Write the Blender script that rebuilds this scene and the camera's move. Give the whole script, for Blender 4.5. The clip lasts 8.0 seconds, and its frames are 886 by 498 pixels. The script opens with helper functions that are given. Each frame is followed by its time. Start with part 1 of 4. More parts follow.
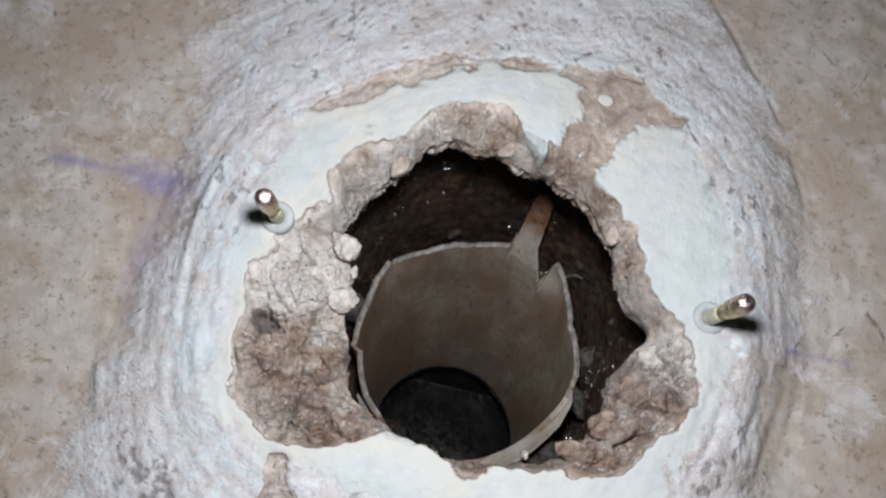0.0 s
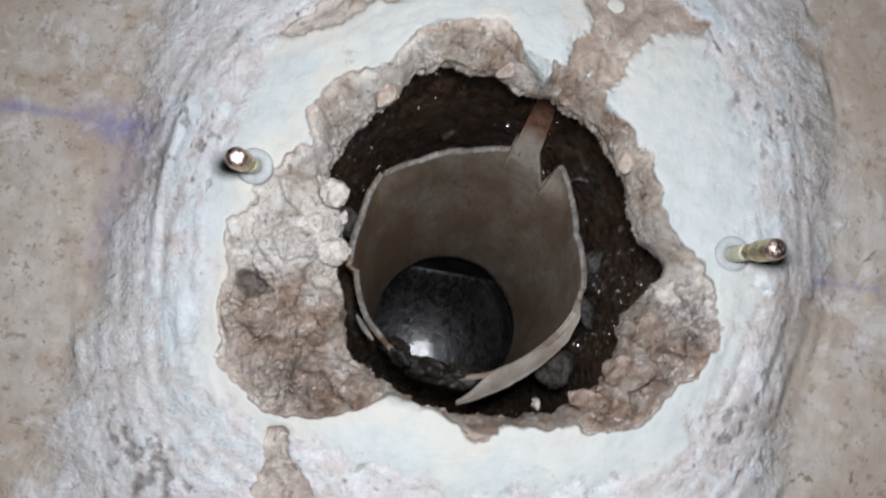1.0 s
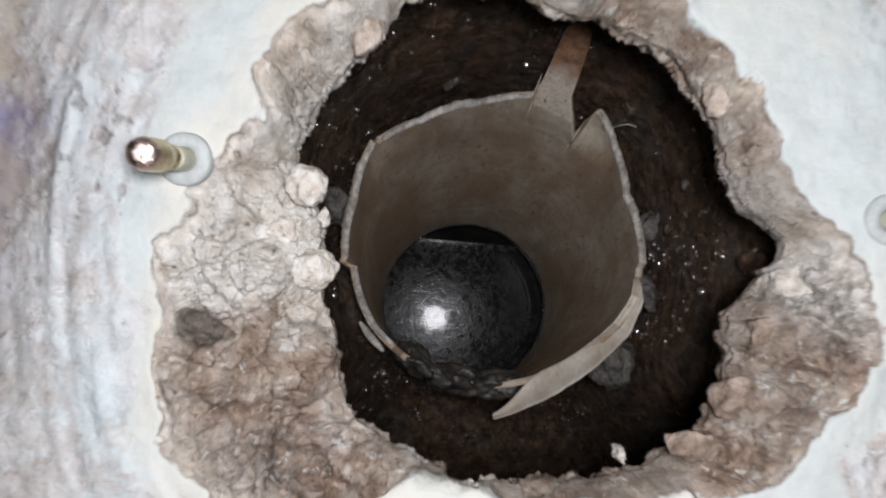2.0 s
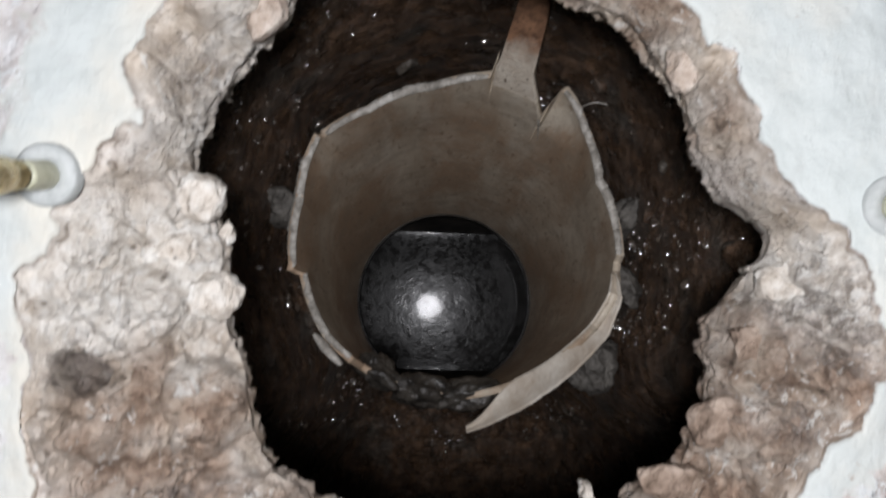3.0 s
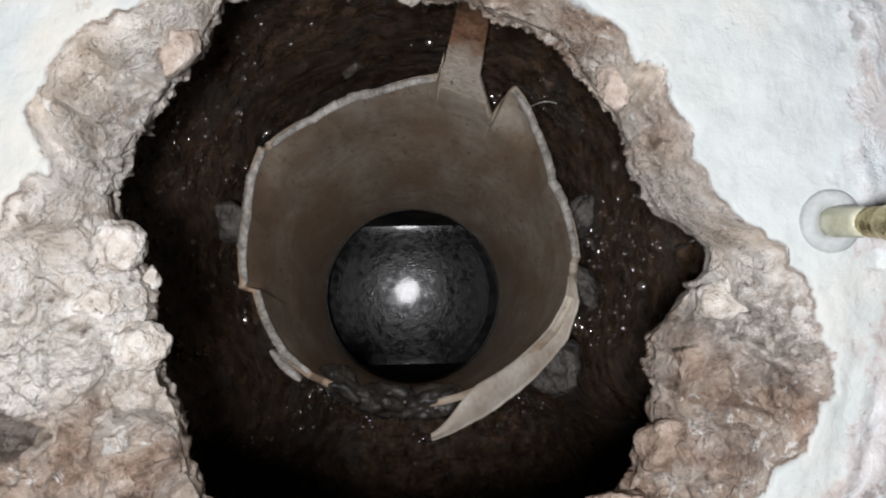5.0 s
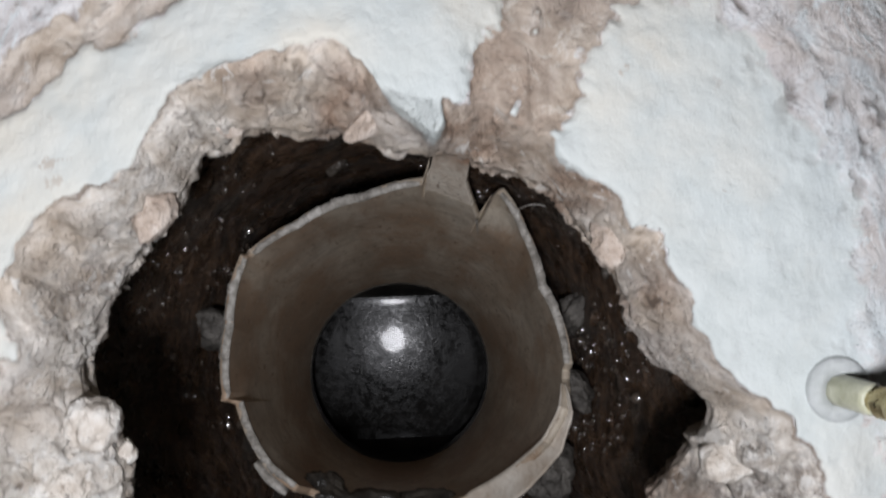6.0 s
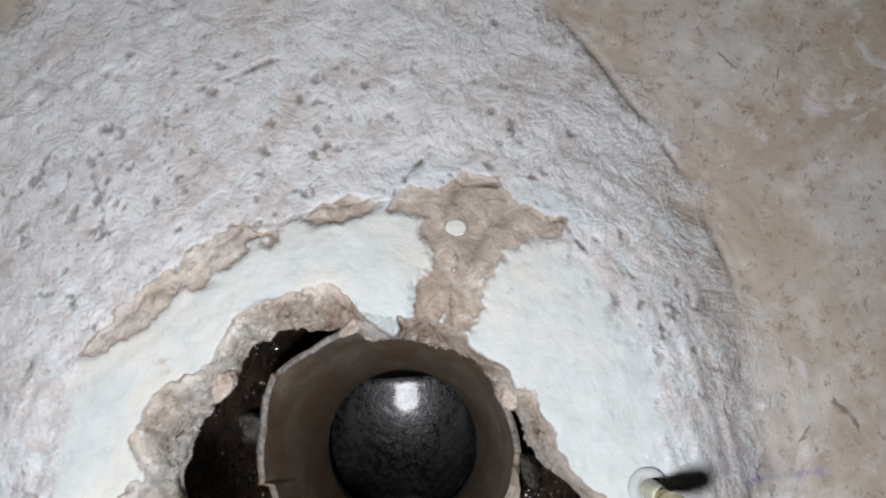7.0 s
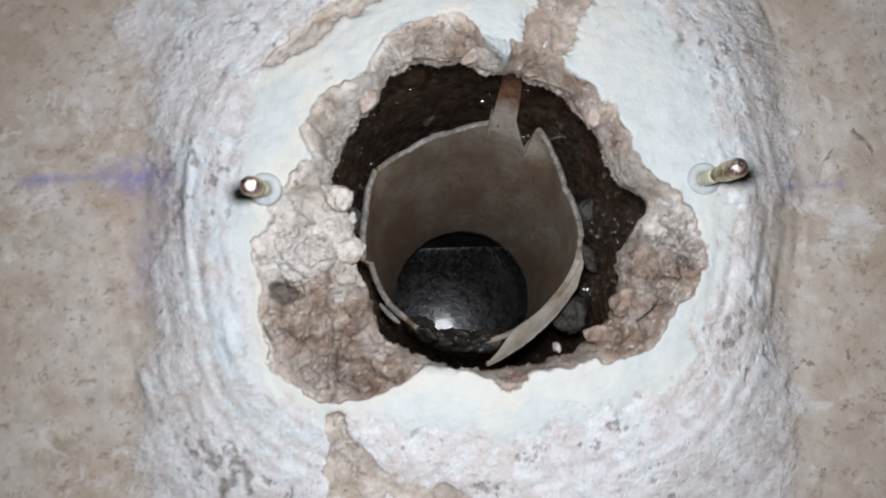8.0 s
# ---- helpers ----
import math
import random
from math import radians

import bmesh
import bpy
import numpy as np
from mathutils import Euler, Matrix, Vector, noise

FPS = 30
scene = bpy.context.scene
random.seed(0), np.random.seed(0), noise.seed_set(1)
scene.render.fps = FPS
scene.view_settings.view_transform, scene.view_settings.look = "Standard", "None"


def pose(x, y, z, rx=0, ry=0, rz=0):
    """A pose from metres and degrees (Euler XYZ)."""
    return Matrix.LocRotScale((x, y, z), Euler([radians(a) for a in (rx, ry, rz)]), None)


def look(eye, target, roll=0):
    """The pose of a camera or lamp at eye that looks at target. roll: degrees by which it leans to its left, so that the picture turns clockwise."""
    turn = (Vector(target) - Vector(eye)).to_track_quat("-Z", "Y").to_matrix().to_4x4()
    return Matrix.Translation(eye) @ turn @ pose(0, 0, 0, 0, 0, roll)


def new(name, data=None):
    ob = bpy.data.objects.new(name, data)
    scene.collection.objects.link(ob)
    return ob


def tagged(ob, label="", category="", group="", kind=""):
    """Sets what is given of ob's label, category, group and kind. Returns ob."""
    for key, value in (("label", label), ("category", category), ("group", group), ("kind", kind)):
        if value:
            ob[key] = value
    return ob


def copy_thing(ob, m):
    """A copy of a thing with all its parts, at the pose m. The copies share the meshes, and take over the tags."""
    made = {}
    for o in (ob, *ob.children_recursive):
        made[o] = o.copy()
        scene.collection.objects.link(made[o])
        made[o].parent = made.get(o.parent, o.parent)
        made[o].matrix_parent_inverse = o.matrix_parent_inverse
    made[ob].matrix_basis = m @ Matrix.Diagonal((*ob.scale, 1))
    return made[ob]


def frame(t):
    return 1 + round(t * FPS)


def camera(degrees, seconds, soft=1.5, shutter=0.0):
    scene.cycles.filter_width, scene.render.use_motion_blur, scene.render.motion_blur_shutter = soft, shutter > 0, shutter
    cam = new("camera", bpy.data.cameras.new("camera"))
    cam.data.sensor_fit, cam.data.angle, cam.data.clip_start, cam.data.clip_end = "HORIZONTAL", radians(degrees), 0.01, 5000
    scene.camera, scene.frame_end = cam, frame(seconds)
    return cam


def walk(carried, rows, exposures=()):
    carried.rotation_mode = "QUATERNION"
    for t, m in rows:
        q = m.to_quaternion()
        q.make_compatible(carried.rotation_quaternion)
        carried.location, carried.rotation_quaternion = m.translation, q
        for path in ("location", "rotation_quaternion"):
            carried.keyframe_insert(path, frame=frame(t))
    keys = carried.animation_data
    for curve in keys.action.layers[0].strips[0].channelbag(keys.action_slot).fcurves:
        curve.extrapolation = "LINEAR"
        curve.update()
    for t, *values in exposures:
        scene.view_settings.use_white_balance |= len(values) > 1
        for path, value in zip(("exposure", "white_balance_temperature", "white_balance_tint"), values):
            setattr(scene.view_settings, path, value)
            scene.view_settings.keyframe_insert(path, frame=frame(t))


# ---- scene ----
cam = camera(56.7, 8.0, 2.0, 0.4)
PATH = [
    (0, (-0.0074, -0.0896, 0.2585), (-0.0253, 0.0787, -0.2119), 7.29),
    (0.5, (-0.0124, -0.0663, 0.2475), (-0.0162, 0.0517, -0.2384), 10.11),
    (1, (-0.016, -0.0513, 0.2435), (-0.0105, 0.0242, -0.2507), 14.4),
    (1.2, (-0.0191, -0.0423, 0.2485), (-0.0142, 0.0088, -0.2489), 14.18),
    (2.3, (-0.0215, -0.0283, 0.1417), (-0.0143, 0.0156, -0.3563), 13.8),
    (2.5, (-0.0177, -0.0302, 0.1378), (-0.0113, 0.0136, -0.3602), 12.92),
    (3, (-0.0066, -0.0195, 0.1421), (-0.0009, 0.0136, -0.3568), 11.79),
    (3.5, (-0.0034, 0.0053, 0.1326), (0.007, 0.0379, -0.3662), 17.01),
    (4, (-0.0015, 0.0041, 0.1327), (0.0099, 0.0344, -0.3662), 19.44),
    (4.2, (0.0, -0.0011, 0.1324), (0.0158, 0.0216, -0.3669), 32.95),
    (5.3, (0.0034, -0.0086, 0.1393), (0.0192, 0.009, -0.3601), 41.2),
    (5.5, (0.0038, 0.0061, 0.1363), (0.0204, 0.0301, -0.3628), 33.95),
    (6, (0.0026, 0.0159, 0.133), (0.0281, 0.0506, -0.3651), 34.43),
    (6.5, (0.0057, 0.0401, 0.1782), (0.0224, 0.0836, -0.3196), 18.5),
    (7, (0.0163, 0.0389, 0.2214), (0.0315, 0.1004, -0.2746), 10.62),
    (7.5, (0.01, -0.0092, 0.2361), (0.0143, 0.0461, -0.2608), -0.06),
    (7.6, (0.0004, -0.0263, 0.2448), (0.0125, 0.0343, -0.2514), 7.15),
    (8, (-0.0169, -0.0547, 0.2703), (-0.0128, 0.0068, -0.2259), 2.33),
]
walk(cam, [(t, look(eye, target, roll)) for t, eye, target, roll in PATH],
     [(0.0, 0.0, 6500, 10), (1.2, 0.0, 6470, 10), (2.3, 0.18, 6700, 11), (3.0, 0.2, 6700, 11), (4.2, 0.2, 6700, 11), (5.5, 0.24, 6750, 11), (6.0, 0.02, 6600, 11),
      (6.5, -0.13, 6720, 10), (7.0, 0.10, 6570, 10), (8.0, 0.07, 6500, 10)])

# ---- light ----
torch_data = bpy.data.lights.new("torch", "SPOT")
torch_data.energy, torch_data.shadow_soft_size, torch_data.color = 2.75, 0.015, (0.955, 0.98, 1.05)
torch_data.spot_size, torch_data.spot_blend = radians(150), 0.5
torch = new("torch", torch_data)
torch.matrix_world = look((-0.010, -0.024, 0.208), (-0.006, -0.004, 0.0))

world = bpy.data.worlds.new("world")
scene.world = world
world.use_nodes = True
world.node_tree.nodes["Background"].inputs[0].default_value = (0.6, 0.7, 0.9, 1)
world.node_tree.nodes["Background"].inputs[1].default_value = 0.02


# ---- materials ----
class Mat:
    """A small builder of procedural node materials."""

    def __init__(self, name, rough=0.7, metal=0.0, spec=0.5):
        self.m = bpy.data.materials.new(name)
        self.m.use_nodes = True
        self.t = self.m.node_tree
        self.b = self.t.nodes["Principled BSDF"]
        self.b.inputs["Roughness"].default_value = rough
        self.b.inputs["Metallic"].default_value = metal
        self.b.inputs["Specular IOR Level"].default_value = spec
        self.co = self.t.nodes.new("ShaderNodeTexCoord").outputs["Object"]

    def link(self, a, b):
        self.t.links.new(a, b)

    def noise(self, size, detail=5.0, rough=0.6, distort=0.0, stretch=None):
        n = self.t.nodes.new("ShaderNodeTexNoise")
        n.inputs["Scale"].default_value = 1.0 / size
        n.inputs["Detail"].default_value = detail
        n.inputs["Roughness"].default_value = rough
        n.inputs["Distortion"].default_value = distort
        src = self.co
        if stretch:
            mp = self.t.nodes.new("ShaderNodeMapping")
            mp.inputs["Scale"].default_value = stretch
            self.link(src, mp.inputs[0])
            src = mp.outputs[0]
        self.link(src, n.inputs["Vector"])
        return n.outputs["Fac"]

    def cells(self, size, feature="F1"):
        n = self.t.nodes.new("ShaderNodeTexVoronoi")
        n.feature = feature
        n.inputs["Scale"].default_value = 1.0 / size
        self.link(self.co, n.inputs["Vector"])
        return n.outputs["Distance"]

    def ramp(self, fac, *stops):
        r = self.t.nodes.new("ShaderNodeValToRGB")
        e = r.color_ramp.elements
        while len(e) < len(stops):
            e.new(0.5)
        for el, (p, c) in zip(e, stops):
            el.position = p
            el.color = (c, c, c, 1) if isinstance(c, (int, float)) else (*c, 1)
        self.link(fac, r.inputs[0])
        return r.outputs[0]

    def mix(self, fac, a, b, mode="MIX"):
        n = self.t.nodes.new("ShaderNodeMix")
        n.data_type, n.blend_type = "RGBA", mode
        for sock, v in ((n.inputs[0], fac), (n.inputs[6], a), (n.inputs[7], b)):
            if isinstance(v, tuple):
                sock.default_value = (*v, 1)
            elif isinstance(v, (int, float)):
                sock.default_value = v
            else:
                self.link(v, sock)
        return n.outputs[2]

    def math(self, op, a, b=0.0):
        n = self.t.nodes.new("ShaderNodeMath")
        n.operation = op
        for sock, v in zip(n.inputs, (a, b)):
            if isinstance(v, (int, float)):
                sock.default_value = v
            else:
                self.link(v, sock)
        return n.outputs[0]

    def attr(self, name):
        n = self.t.nodes.new("ShaderNodeAttribute")
        n.attribute_name = name
        return n.outputs["Fac"]

    def color(self, c):
        if isinstance(c, tuple):
            self.b.inputs["Base Color"].default_value = (*c, 1)
        else:
            self.link(c, self.b.inputs["Base Color"])
        return self

    def rough(self, f):
        self.link(f, self.b.inputs["Roughness"])
        return self

    def bump(self, *layers):
        prev = None
        for h, dist in layers:
            n = self.t.nodes.new("ShaderNodeBump")
            n.inputs["Strength"].default_value = 1.0
            n.inputs["Distance"].default_value = dist
            self.link(h, n.inputs["Height"])
            if prev:
                self.link(prev, n.inputs["Normal"])
            prev = n.outputs[0]
        self.link(prev, self.b.inputs["Normal"])
        return self


def mat_floor():
    k = Mat("old_floor_mortar", 0.85, spec=0.25)
    ink, pit_shade, streak = k.attr("ink"), k.attr("pit"), k.attr("streak")
    fine, mid, big = k.noise(0.0022, 6), k.noise(0.007, 5), k.noise(0.03, 4)

    def torn(name, size, reach, lo, hi):
        """A layer's cover with its border frayed finely."""
        n = k.noise(size, 7, 0.66, 0.4)
        v = k.math("ADD", k.attr(name), k.math("MULTIPLY", k.math("SUBTRACT", n, 0.5), reach))
        return k.ramp(v, (lo, 0.0), (hi, 1.0)), k.ramp(v, (lo - 0.16, 0.0), (lo, 1.0), (hi, 1.0), (hi + 0.12, 0.0))

    (brown, rim), (white, flake), (wash, _) = torn("bare", 0.0045, 0.9, 0.42, 0.56), torn("plaster", 0.0085, 1.7, 0.44, 0.56), torn("wash", 0.020, 1.5, 0.22, 0.80)
    # worn concrete outside the foot of the fitting: sandy, with pale aggregate and dark specks
    conc = k.ramp(mid, (0.3, (0.31, 0.265, 0.215)), (0.5, (0.43, 0.385, 0.33)), (0.7, (0.52, 0.475, 0.42)))
    conc = k.mix(k.ramp(big, (0.38, 0.0), (0.66, 0.65)), conc, (0.475, 0.445, 0.425))
    conc = k.mix(k.ramp(k.noise(0.05, 5, 0.6), (0.45, 0.0), (0.60, 0.8)), conc, (0.375, 0.305, 0.235))
    conc = k.mix(k.ramp(k.noise(0.017, 6, 0.65, 0.4), (0.52, 0.0), (0.64, 0.6)), conc, (0.33, 0.26, 0.195))
    conc = k.mix(k.ramp(k.cells(0.0085), (0.16, 0.35), (0.36, 0.0)), conc, k.ramp(mid, (0.4, (0.42, 0.37, 0.31)), (0.6, (0.60, 0.56, 0.50))))
    conc = k.mix(k.ramp(k.noise(0.0032, 5, 0.7), (0.55, 0.0), (0.66, 0.75)), conc, (0.24, 0.18, 0.13))
    conc = k.mix(k.ramp(k.noise(0.010, 4, 0.7, 1.0), (0.64, 0.0), (0.68, 0.8)), conc, (0.17, 0.125, 0.095))
    conc = k.mix(k.ramp(k.noise(0.02, 6, 0.7, 0.6), (0.60, 0.0), (0.66, 0.55)), conc, (0.60, 0.585, 0.57))
    wash = k.math("MULTIPLY", wash, k.ramp(k.math("ADD", k.math("MULTIPLY", wash, 0.75), k.math("MULTIPLY", k.math("ADD", k.noise(0.0045, 7, 0.72, 0.8), streak), 0.25)), (0.28, 0.30), (0.64, 1.0)))
    # chalky smear, drawn out along the ring by the trowel
    mix_s = k.math("ADD", k.math("MULTIPLY", streak, 0.34), k.math("MULTIPLY", k.noise(0.008, 7, 0.72, 1.0), 0.68))
    chalk = k.ramp(mix_s, (0.30, (0.43, 0.385, 0.36)), (0.43, (0.545, 0.515, 0.505)), (0.53, (0.655, 0.645, 0.645)), (0.64, (0.71, 0.72, 0.725)))
    chalk = k.mix(k.ramp(k.noise(0.026, 7, 0.74, 0.5), (0.47, 0.0), (0.60, 0.7)), chalk, k.ramp(fine, (0.35, (0.44, 0.38, 0.34)), (0.6, (0.585, 0.53, 0.49))))
    chalk = k.mix(k.ramp(k.noise(0.013, 7, 0.75, 1.2), (0.54, 0.0), (0.59, 0.85)), chalk, (0.655, 0.69, 0.695))
    chalk = k.mix(k.ramp(k.noise(0.0034, 5, 0.7), (0.60, 0.0), (0.67, 0.65)), chalk, (0.30, 0.26, 0.235))
    # clean white plaster
    plas = k.ramp(mid, (0.3, (0.465, 0.50, 0.49)), (0.6, (0.525, 0.56, 0.55)))
    plas = k.mix(k.ramp(k.noise(0.026, 5), (0.5, 0.0), (0.64, 0.55)), plas, (0.595, 0.59, 0.545))
    plas = k.mix(k.ramp(k.noise(0.0045, 6, 0.7), (0.56, 0.0), (0.7, 0.4)), plas, (0.43, 0.45, 0.445))
    plas = k.mix(k.ramp(k.noise(0.012, 5, 0.7), (0.655, 0.0), (0.685, 0.75)), plas, (0.36, 0.305, 0.26))
    plas = k.mix(k.math("MULTIPLY", k.attr("halo"), k.ramp(mid, (0.35, 0.45), (0.6, 0.9))), plas, (0.575, 0.55, 0.485))
    # broken mortar: sandy body, pale lime crust, brown earth, dark speckle
    bare = k.ramp(mid, (0.33, (0.33, 0.262, 0.20)), (0.45, (0.485, 0.412, 0.338)), (0.55, (0.585, 0.515, 0.44)), (0.66, (0.69, 0.64, 0.58)))
    bare = k.mix(k.ramp(big, (0.46, 0.0), (0.60, 0.7)), bare, k.ramp(fine, (0.35, (0.40, 0.35, 0.315)), (0.5, (0.56, 0.51, 0.47)), (0.65, (0.67, 0.64, 0.605))))
    grit = k.noise(0.0034, 7, 0.72, 0.5)
    bare = k.mix(k.math("MULTIPLY", k.attr("rust"), k.ramp(k.noise(0.008, 5), (0.36, 0.35), (0.56, 1.0))), bare, k.ramp(grit, (0.36, (0.15, 0.098, 0.07)), (0.52, (0.30, 0.212, 0.158)), (0.66, (0.44, 0.335, 0.262))))
    crustc = k.ramp(grit, (0.34, (0.47, 0.42, 0.37)), (0.46, (0.65, 0.605, 0.545)), (0.62, (0.74, 0.715, 0.675)))
    bare = k.mix(k.math("MULTIPLY", k.attr("pale"), k.ramp(k.noise(0.007, 6, 0.65, 0.6), (0.36, 0.25), (0.50, 1.0))), bare, crustc)
    bare = k.mix(k.math("MULTIPLY", k.attr("grime"), k.ramp(k.noise(0.0028, 6, 0.75), (0.42, 0.9), (0.56, 0.1))), bare, k.ramp(fine, (0.35, (0.12, 0.10, 0.088)), (0.6, (0.30, 0.26, 0.235))))
    bare = k.mix(k.ramp(k.noise(0.0048, 6, 0.70, 0.9), (0.59, 0.0), (0.63, 0.8)), bare, (0.655, 0.635, 0.60))
    bare = k.mix(k.ramp(k.noise(0.0055, 6, 0.66, 0.8), (0.33, 0.8), (0.41, 0.0)), bare, (0.13, 0.095, 0.072))
    # crinkled crust, with crevice shade painted dark into its creases
    vein = k.math("ABSOLUTE", k.math("SUBTRACT", k.noise(0.013, 4, 0.55, 1.0), 0.5))
    bare = k.mix(k.math("MULTIPLY", k.ramp(vein, (0.0, 0.45), (0.009, 0.0)), k.ramp(mid, (0.42, 0.0), (0.58, 1.0))), bare, (0.19, 0.14, 0.11))
    damp = k.ramp(k.noise(0.008, 6, 0.68, 1.0), (0.34, (0.20, 0.155, 0.125)), (0.48, (0.33, 0.265, 0.215)), (0.57, (0.42, 0.35, 0.29)), (0.65, (0.57, 0.54, 0.49)))
    bare = k.mix(k.math("MULTIPLY", k.attr("stain"), 0.8), bare, damp)
    c = k.mix(wash, conc, chalk)
    c = k.mix(white, c, plas)
    c = k.mix(k.math("MULTIPLY", k.attr("band"), k.ramp(mix_s, (0.38, 0.2), (0.56, 0.9))), c, k.ramp(mid, (0.35, (0.47, 0.515, 0.53)), (0.62, (0.595, 0.65, 0.66))))
    c = k.mix(brown, c, bare)
    # shade of the undercut edge, painted dark along the bare mortar's border
    c = k.mix(k.math("MULTIPLY", rim, k.ramp(k.noise(0.011, 5, 0.65), (0.42, 0.0), (0.62, 0.8))), c, (0.20, 0.15, 0.115))
    # brown patches along the flaked border of the plaster
    c = k.mix(k.math("MULTIPLY", flake, k.ramp(k.noise(0.016, 5, 0.65), (0.48, 0.0), (0.66, 0.5))), c, (0.33, 0.28, 0.245))
    c = k.mix(k.math("MULTIPLY", ink, k.ramp(k.noise(0.006, 6, 0.7), (0.36, 0.4), (0.54, 1.0))), c, (0.235, 0.215, 0.33))
    # dark pits and cracks, together with painted shade along lip and groove
    c = k.mix(k.math("MULTIPLY", pit_shade, k.ramp(k.noise(0.002, 4), (0.35, 1.0), (0.65, 0.7))), c, (0.13, 0.105, 0.09))
    k.color(c)
    k.rough(k.ramp(k.attr("crag"), (0.0, 0.85), (1.0, 0.52)))
    crumb = k.math("MULTIPLY", k.noise(0.0036, 6, 0.68, 0.4), k.math("ADD", k.math("MULTIPLY", k.attr("crag"), 1.5), 0.05))
    crust = k.math("MULTIPLY", k.noise(0.007, 7, 0.72, 0.6), k.math("SUBTRACT", wash, k.math("MULTIPLY", white, 0.75)))
    k.bump((fine, 0.00022), (crumb, 0.0014), (k.math("MULTIPLY", k.math("MINIMUM", vein, 0.05), k.attr("crag")), 0.006), (crust, 0.0015), (k.math("MULTIPLY", streak, wash), 0.0004), (white, 0.0004), (k.noise(0.012, 6, 0.65), 0.0007))
    return k.m


def mat_soil():
    k = Mat("wet_dark_soil", 0.35, spec=0.5)
    a = k.noise(0.006, 5)
    c = k.ramp(a, (0.3, (0.028, 0.019, 0.013)), (0.5, (0.094, 0.056, 0.035)), (0.7, (0.205, 0.122, 0.073)))
    c = k.mix(k.ramp(k.noise(0.018, 4), (0.50, 0.0), (0.66, 0.75)), c, k.ramp(a, (0.35, (0.045, 0.040, 0.034)), (0.65, (0.135, 0.122, 0.105))))
    c = k.mix(k.ramp(k.noise(0.003, 4, 0.7), (0.62, 0.0), (0.68, 0.6)), c, (0.13, 0.11, 0.09))
    k.color(c).rough(k.ramp(k.noise(0.01, 3), (0.38, 0.12), (0.58, 0.45)))
    k.bump((k.noise(0.0020, 6, 0.75), 0.0024), (k.noise(0.005, 5, 0.65), 0.0040))
    return k.m


def mat_pvc():
    k = Mat("stained_grey_plastic", 0.5, spec=0.4)
    a = k.noise(0.016, 5, 0.6, 0.2, (1, 1, 0.12))
    c = k.ramp(a, (0.3, (0.39, 0.31, 0.23)), (0.55, (0.555, 0.485, 0.39)), (0.75, (0.62, 0.565, 0.48)))
    c = k.mix(k.ramp(k.noise(0.026, 5, 0.65, 0.4, (1, 1, 0.35)), (0.42, 0.0), (0.60, 0.75)), c, (0.36, 0.235, 0.15))
    c = k.mix(k.ramp(k.noise(0.0025, 4, 0.7, 0.0, (1, 1, 0.3)), (0.57, 0.0), (0.68, 0.7)), c, (0.22, 0.15, 0.10))
    c = k.mix(k.ramp(k.noise(0.010, 6, 0.7, 0.5), (0.46, 0.0), (0.62, 0.5)), c, (0.31, 0.255, 0.195))
    c = k.mix(k.ramp(k.noise(0.0012, 3, 0.6), (0.66, 0.0), (0.70, 0.75)), c, (0.68, 0.64, 0.57))
    k.color(c).bump((k.noise(0.002, 4, 0.6, 0.0, (1, 1, 0.25)), 0.00008), (k.noise(0.02, 3, 0.5, 0.0, (1, 1, 0.3)), 0.0005))
    return k.m


def mat_pvc_edge():
    k = Mat("torn_plastic_edge", 0.6, spec=0.35)
    c = k.ramp(k.noise(0.004, 5, 0.7), (0.32, (0.17, 0.155, 0.135)), (0.5, (0.35, 0.325, 0.29)), (0.66, (0.56, 0.535, 0.495)))
    k.color(c).bump((k.noise(0.001, 4), 0.0004))
    return k.m


def mat_tab():
    k = Mat("rusty_stained_plastic", 0.55, spec=0.35)
    grad = k.t.nodes.new("ShaderNodeSeparateXYZ")
    k.link(k.co, grad.inputs[0])
    high = k.math("MULTIPLY", k.math("ADD", grad.outputs["Z"], 0.1145), 40.0)
    stain = k.math("ADD", high, k.math("MULTIPLY", k.math("SUBTRACT", k.noise(0.006, 5), 0.5), 0.9))
    c = k.mix(k.ramp(stain, (0.2, 0.0), (0.75, 1.0)), k.ramp(k.noise(0.005, 5), (0.3, (0.50, 0.42, 0.34)), (0.6, (0.62, 0.56, 0.475))), k.ramp(k.noise(0.004, 5, 0.7), (0.38, (0.11, 0.06, 0.038)), (0.6, (0.27, 0.145, 0.085))))
    c = k.mix(k.ramp(k.noise(0.002, 4), (0.6, 0.0), (0.68, 0.8)), c, (0.09, 0.05, 0.03))
    k.color(c).bump((k.noise(0.0015, 4), 0.0004))
    return k.m


def mat_plain(name, dark, light, size, rough=0.6, metal=0.0, spec=0.5, bump=0.0003, fine=0.0015):
    k = Mat(name, rough, metal, spec)
    k.color(k.ramp(k.noise(size, 5), (0.35, dark), (0.65, light)))
    k.bump((k.noise(fine, 4), bump))
    return k.m


def mat_stone(name, dark, mid, light):
    k = Mat(name, 0.85, spec=0.25)
    fine = k.noise(0.0022, 6, 0.7)
    c = k.ramp(k.noise(0.006, 6, 0.65), (0.33, dark), (0.48, mid), (0.64, light))
    c = k.mix(k.ramp(k.noise(0.012, 4), (0.55, 0.0), (0.66, 0.7)), c, k.ramp(fine, (0.35, dark), (0.6, light)))
    c = k.mix(k.ramp(k.noise(0.0016, 5, 0.75), (0.30, 0.8), (0.43, 0.0)), c, (0.16, 0.115, 0.085))
    k.color(c).bump((fine, 0.0004), (k.noise(0.0045, 5, 0.62), 0.0018))
    return k.m


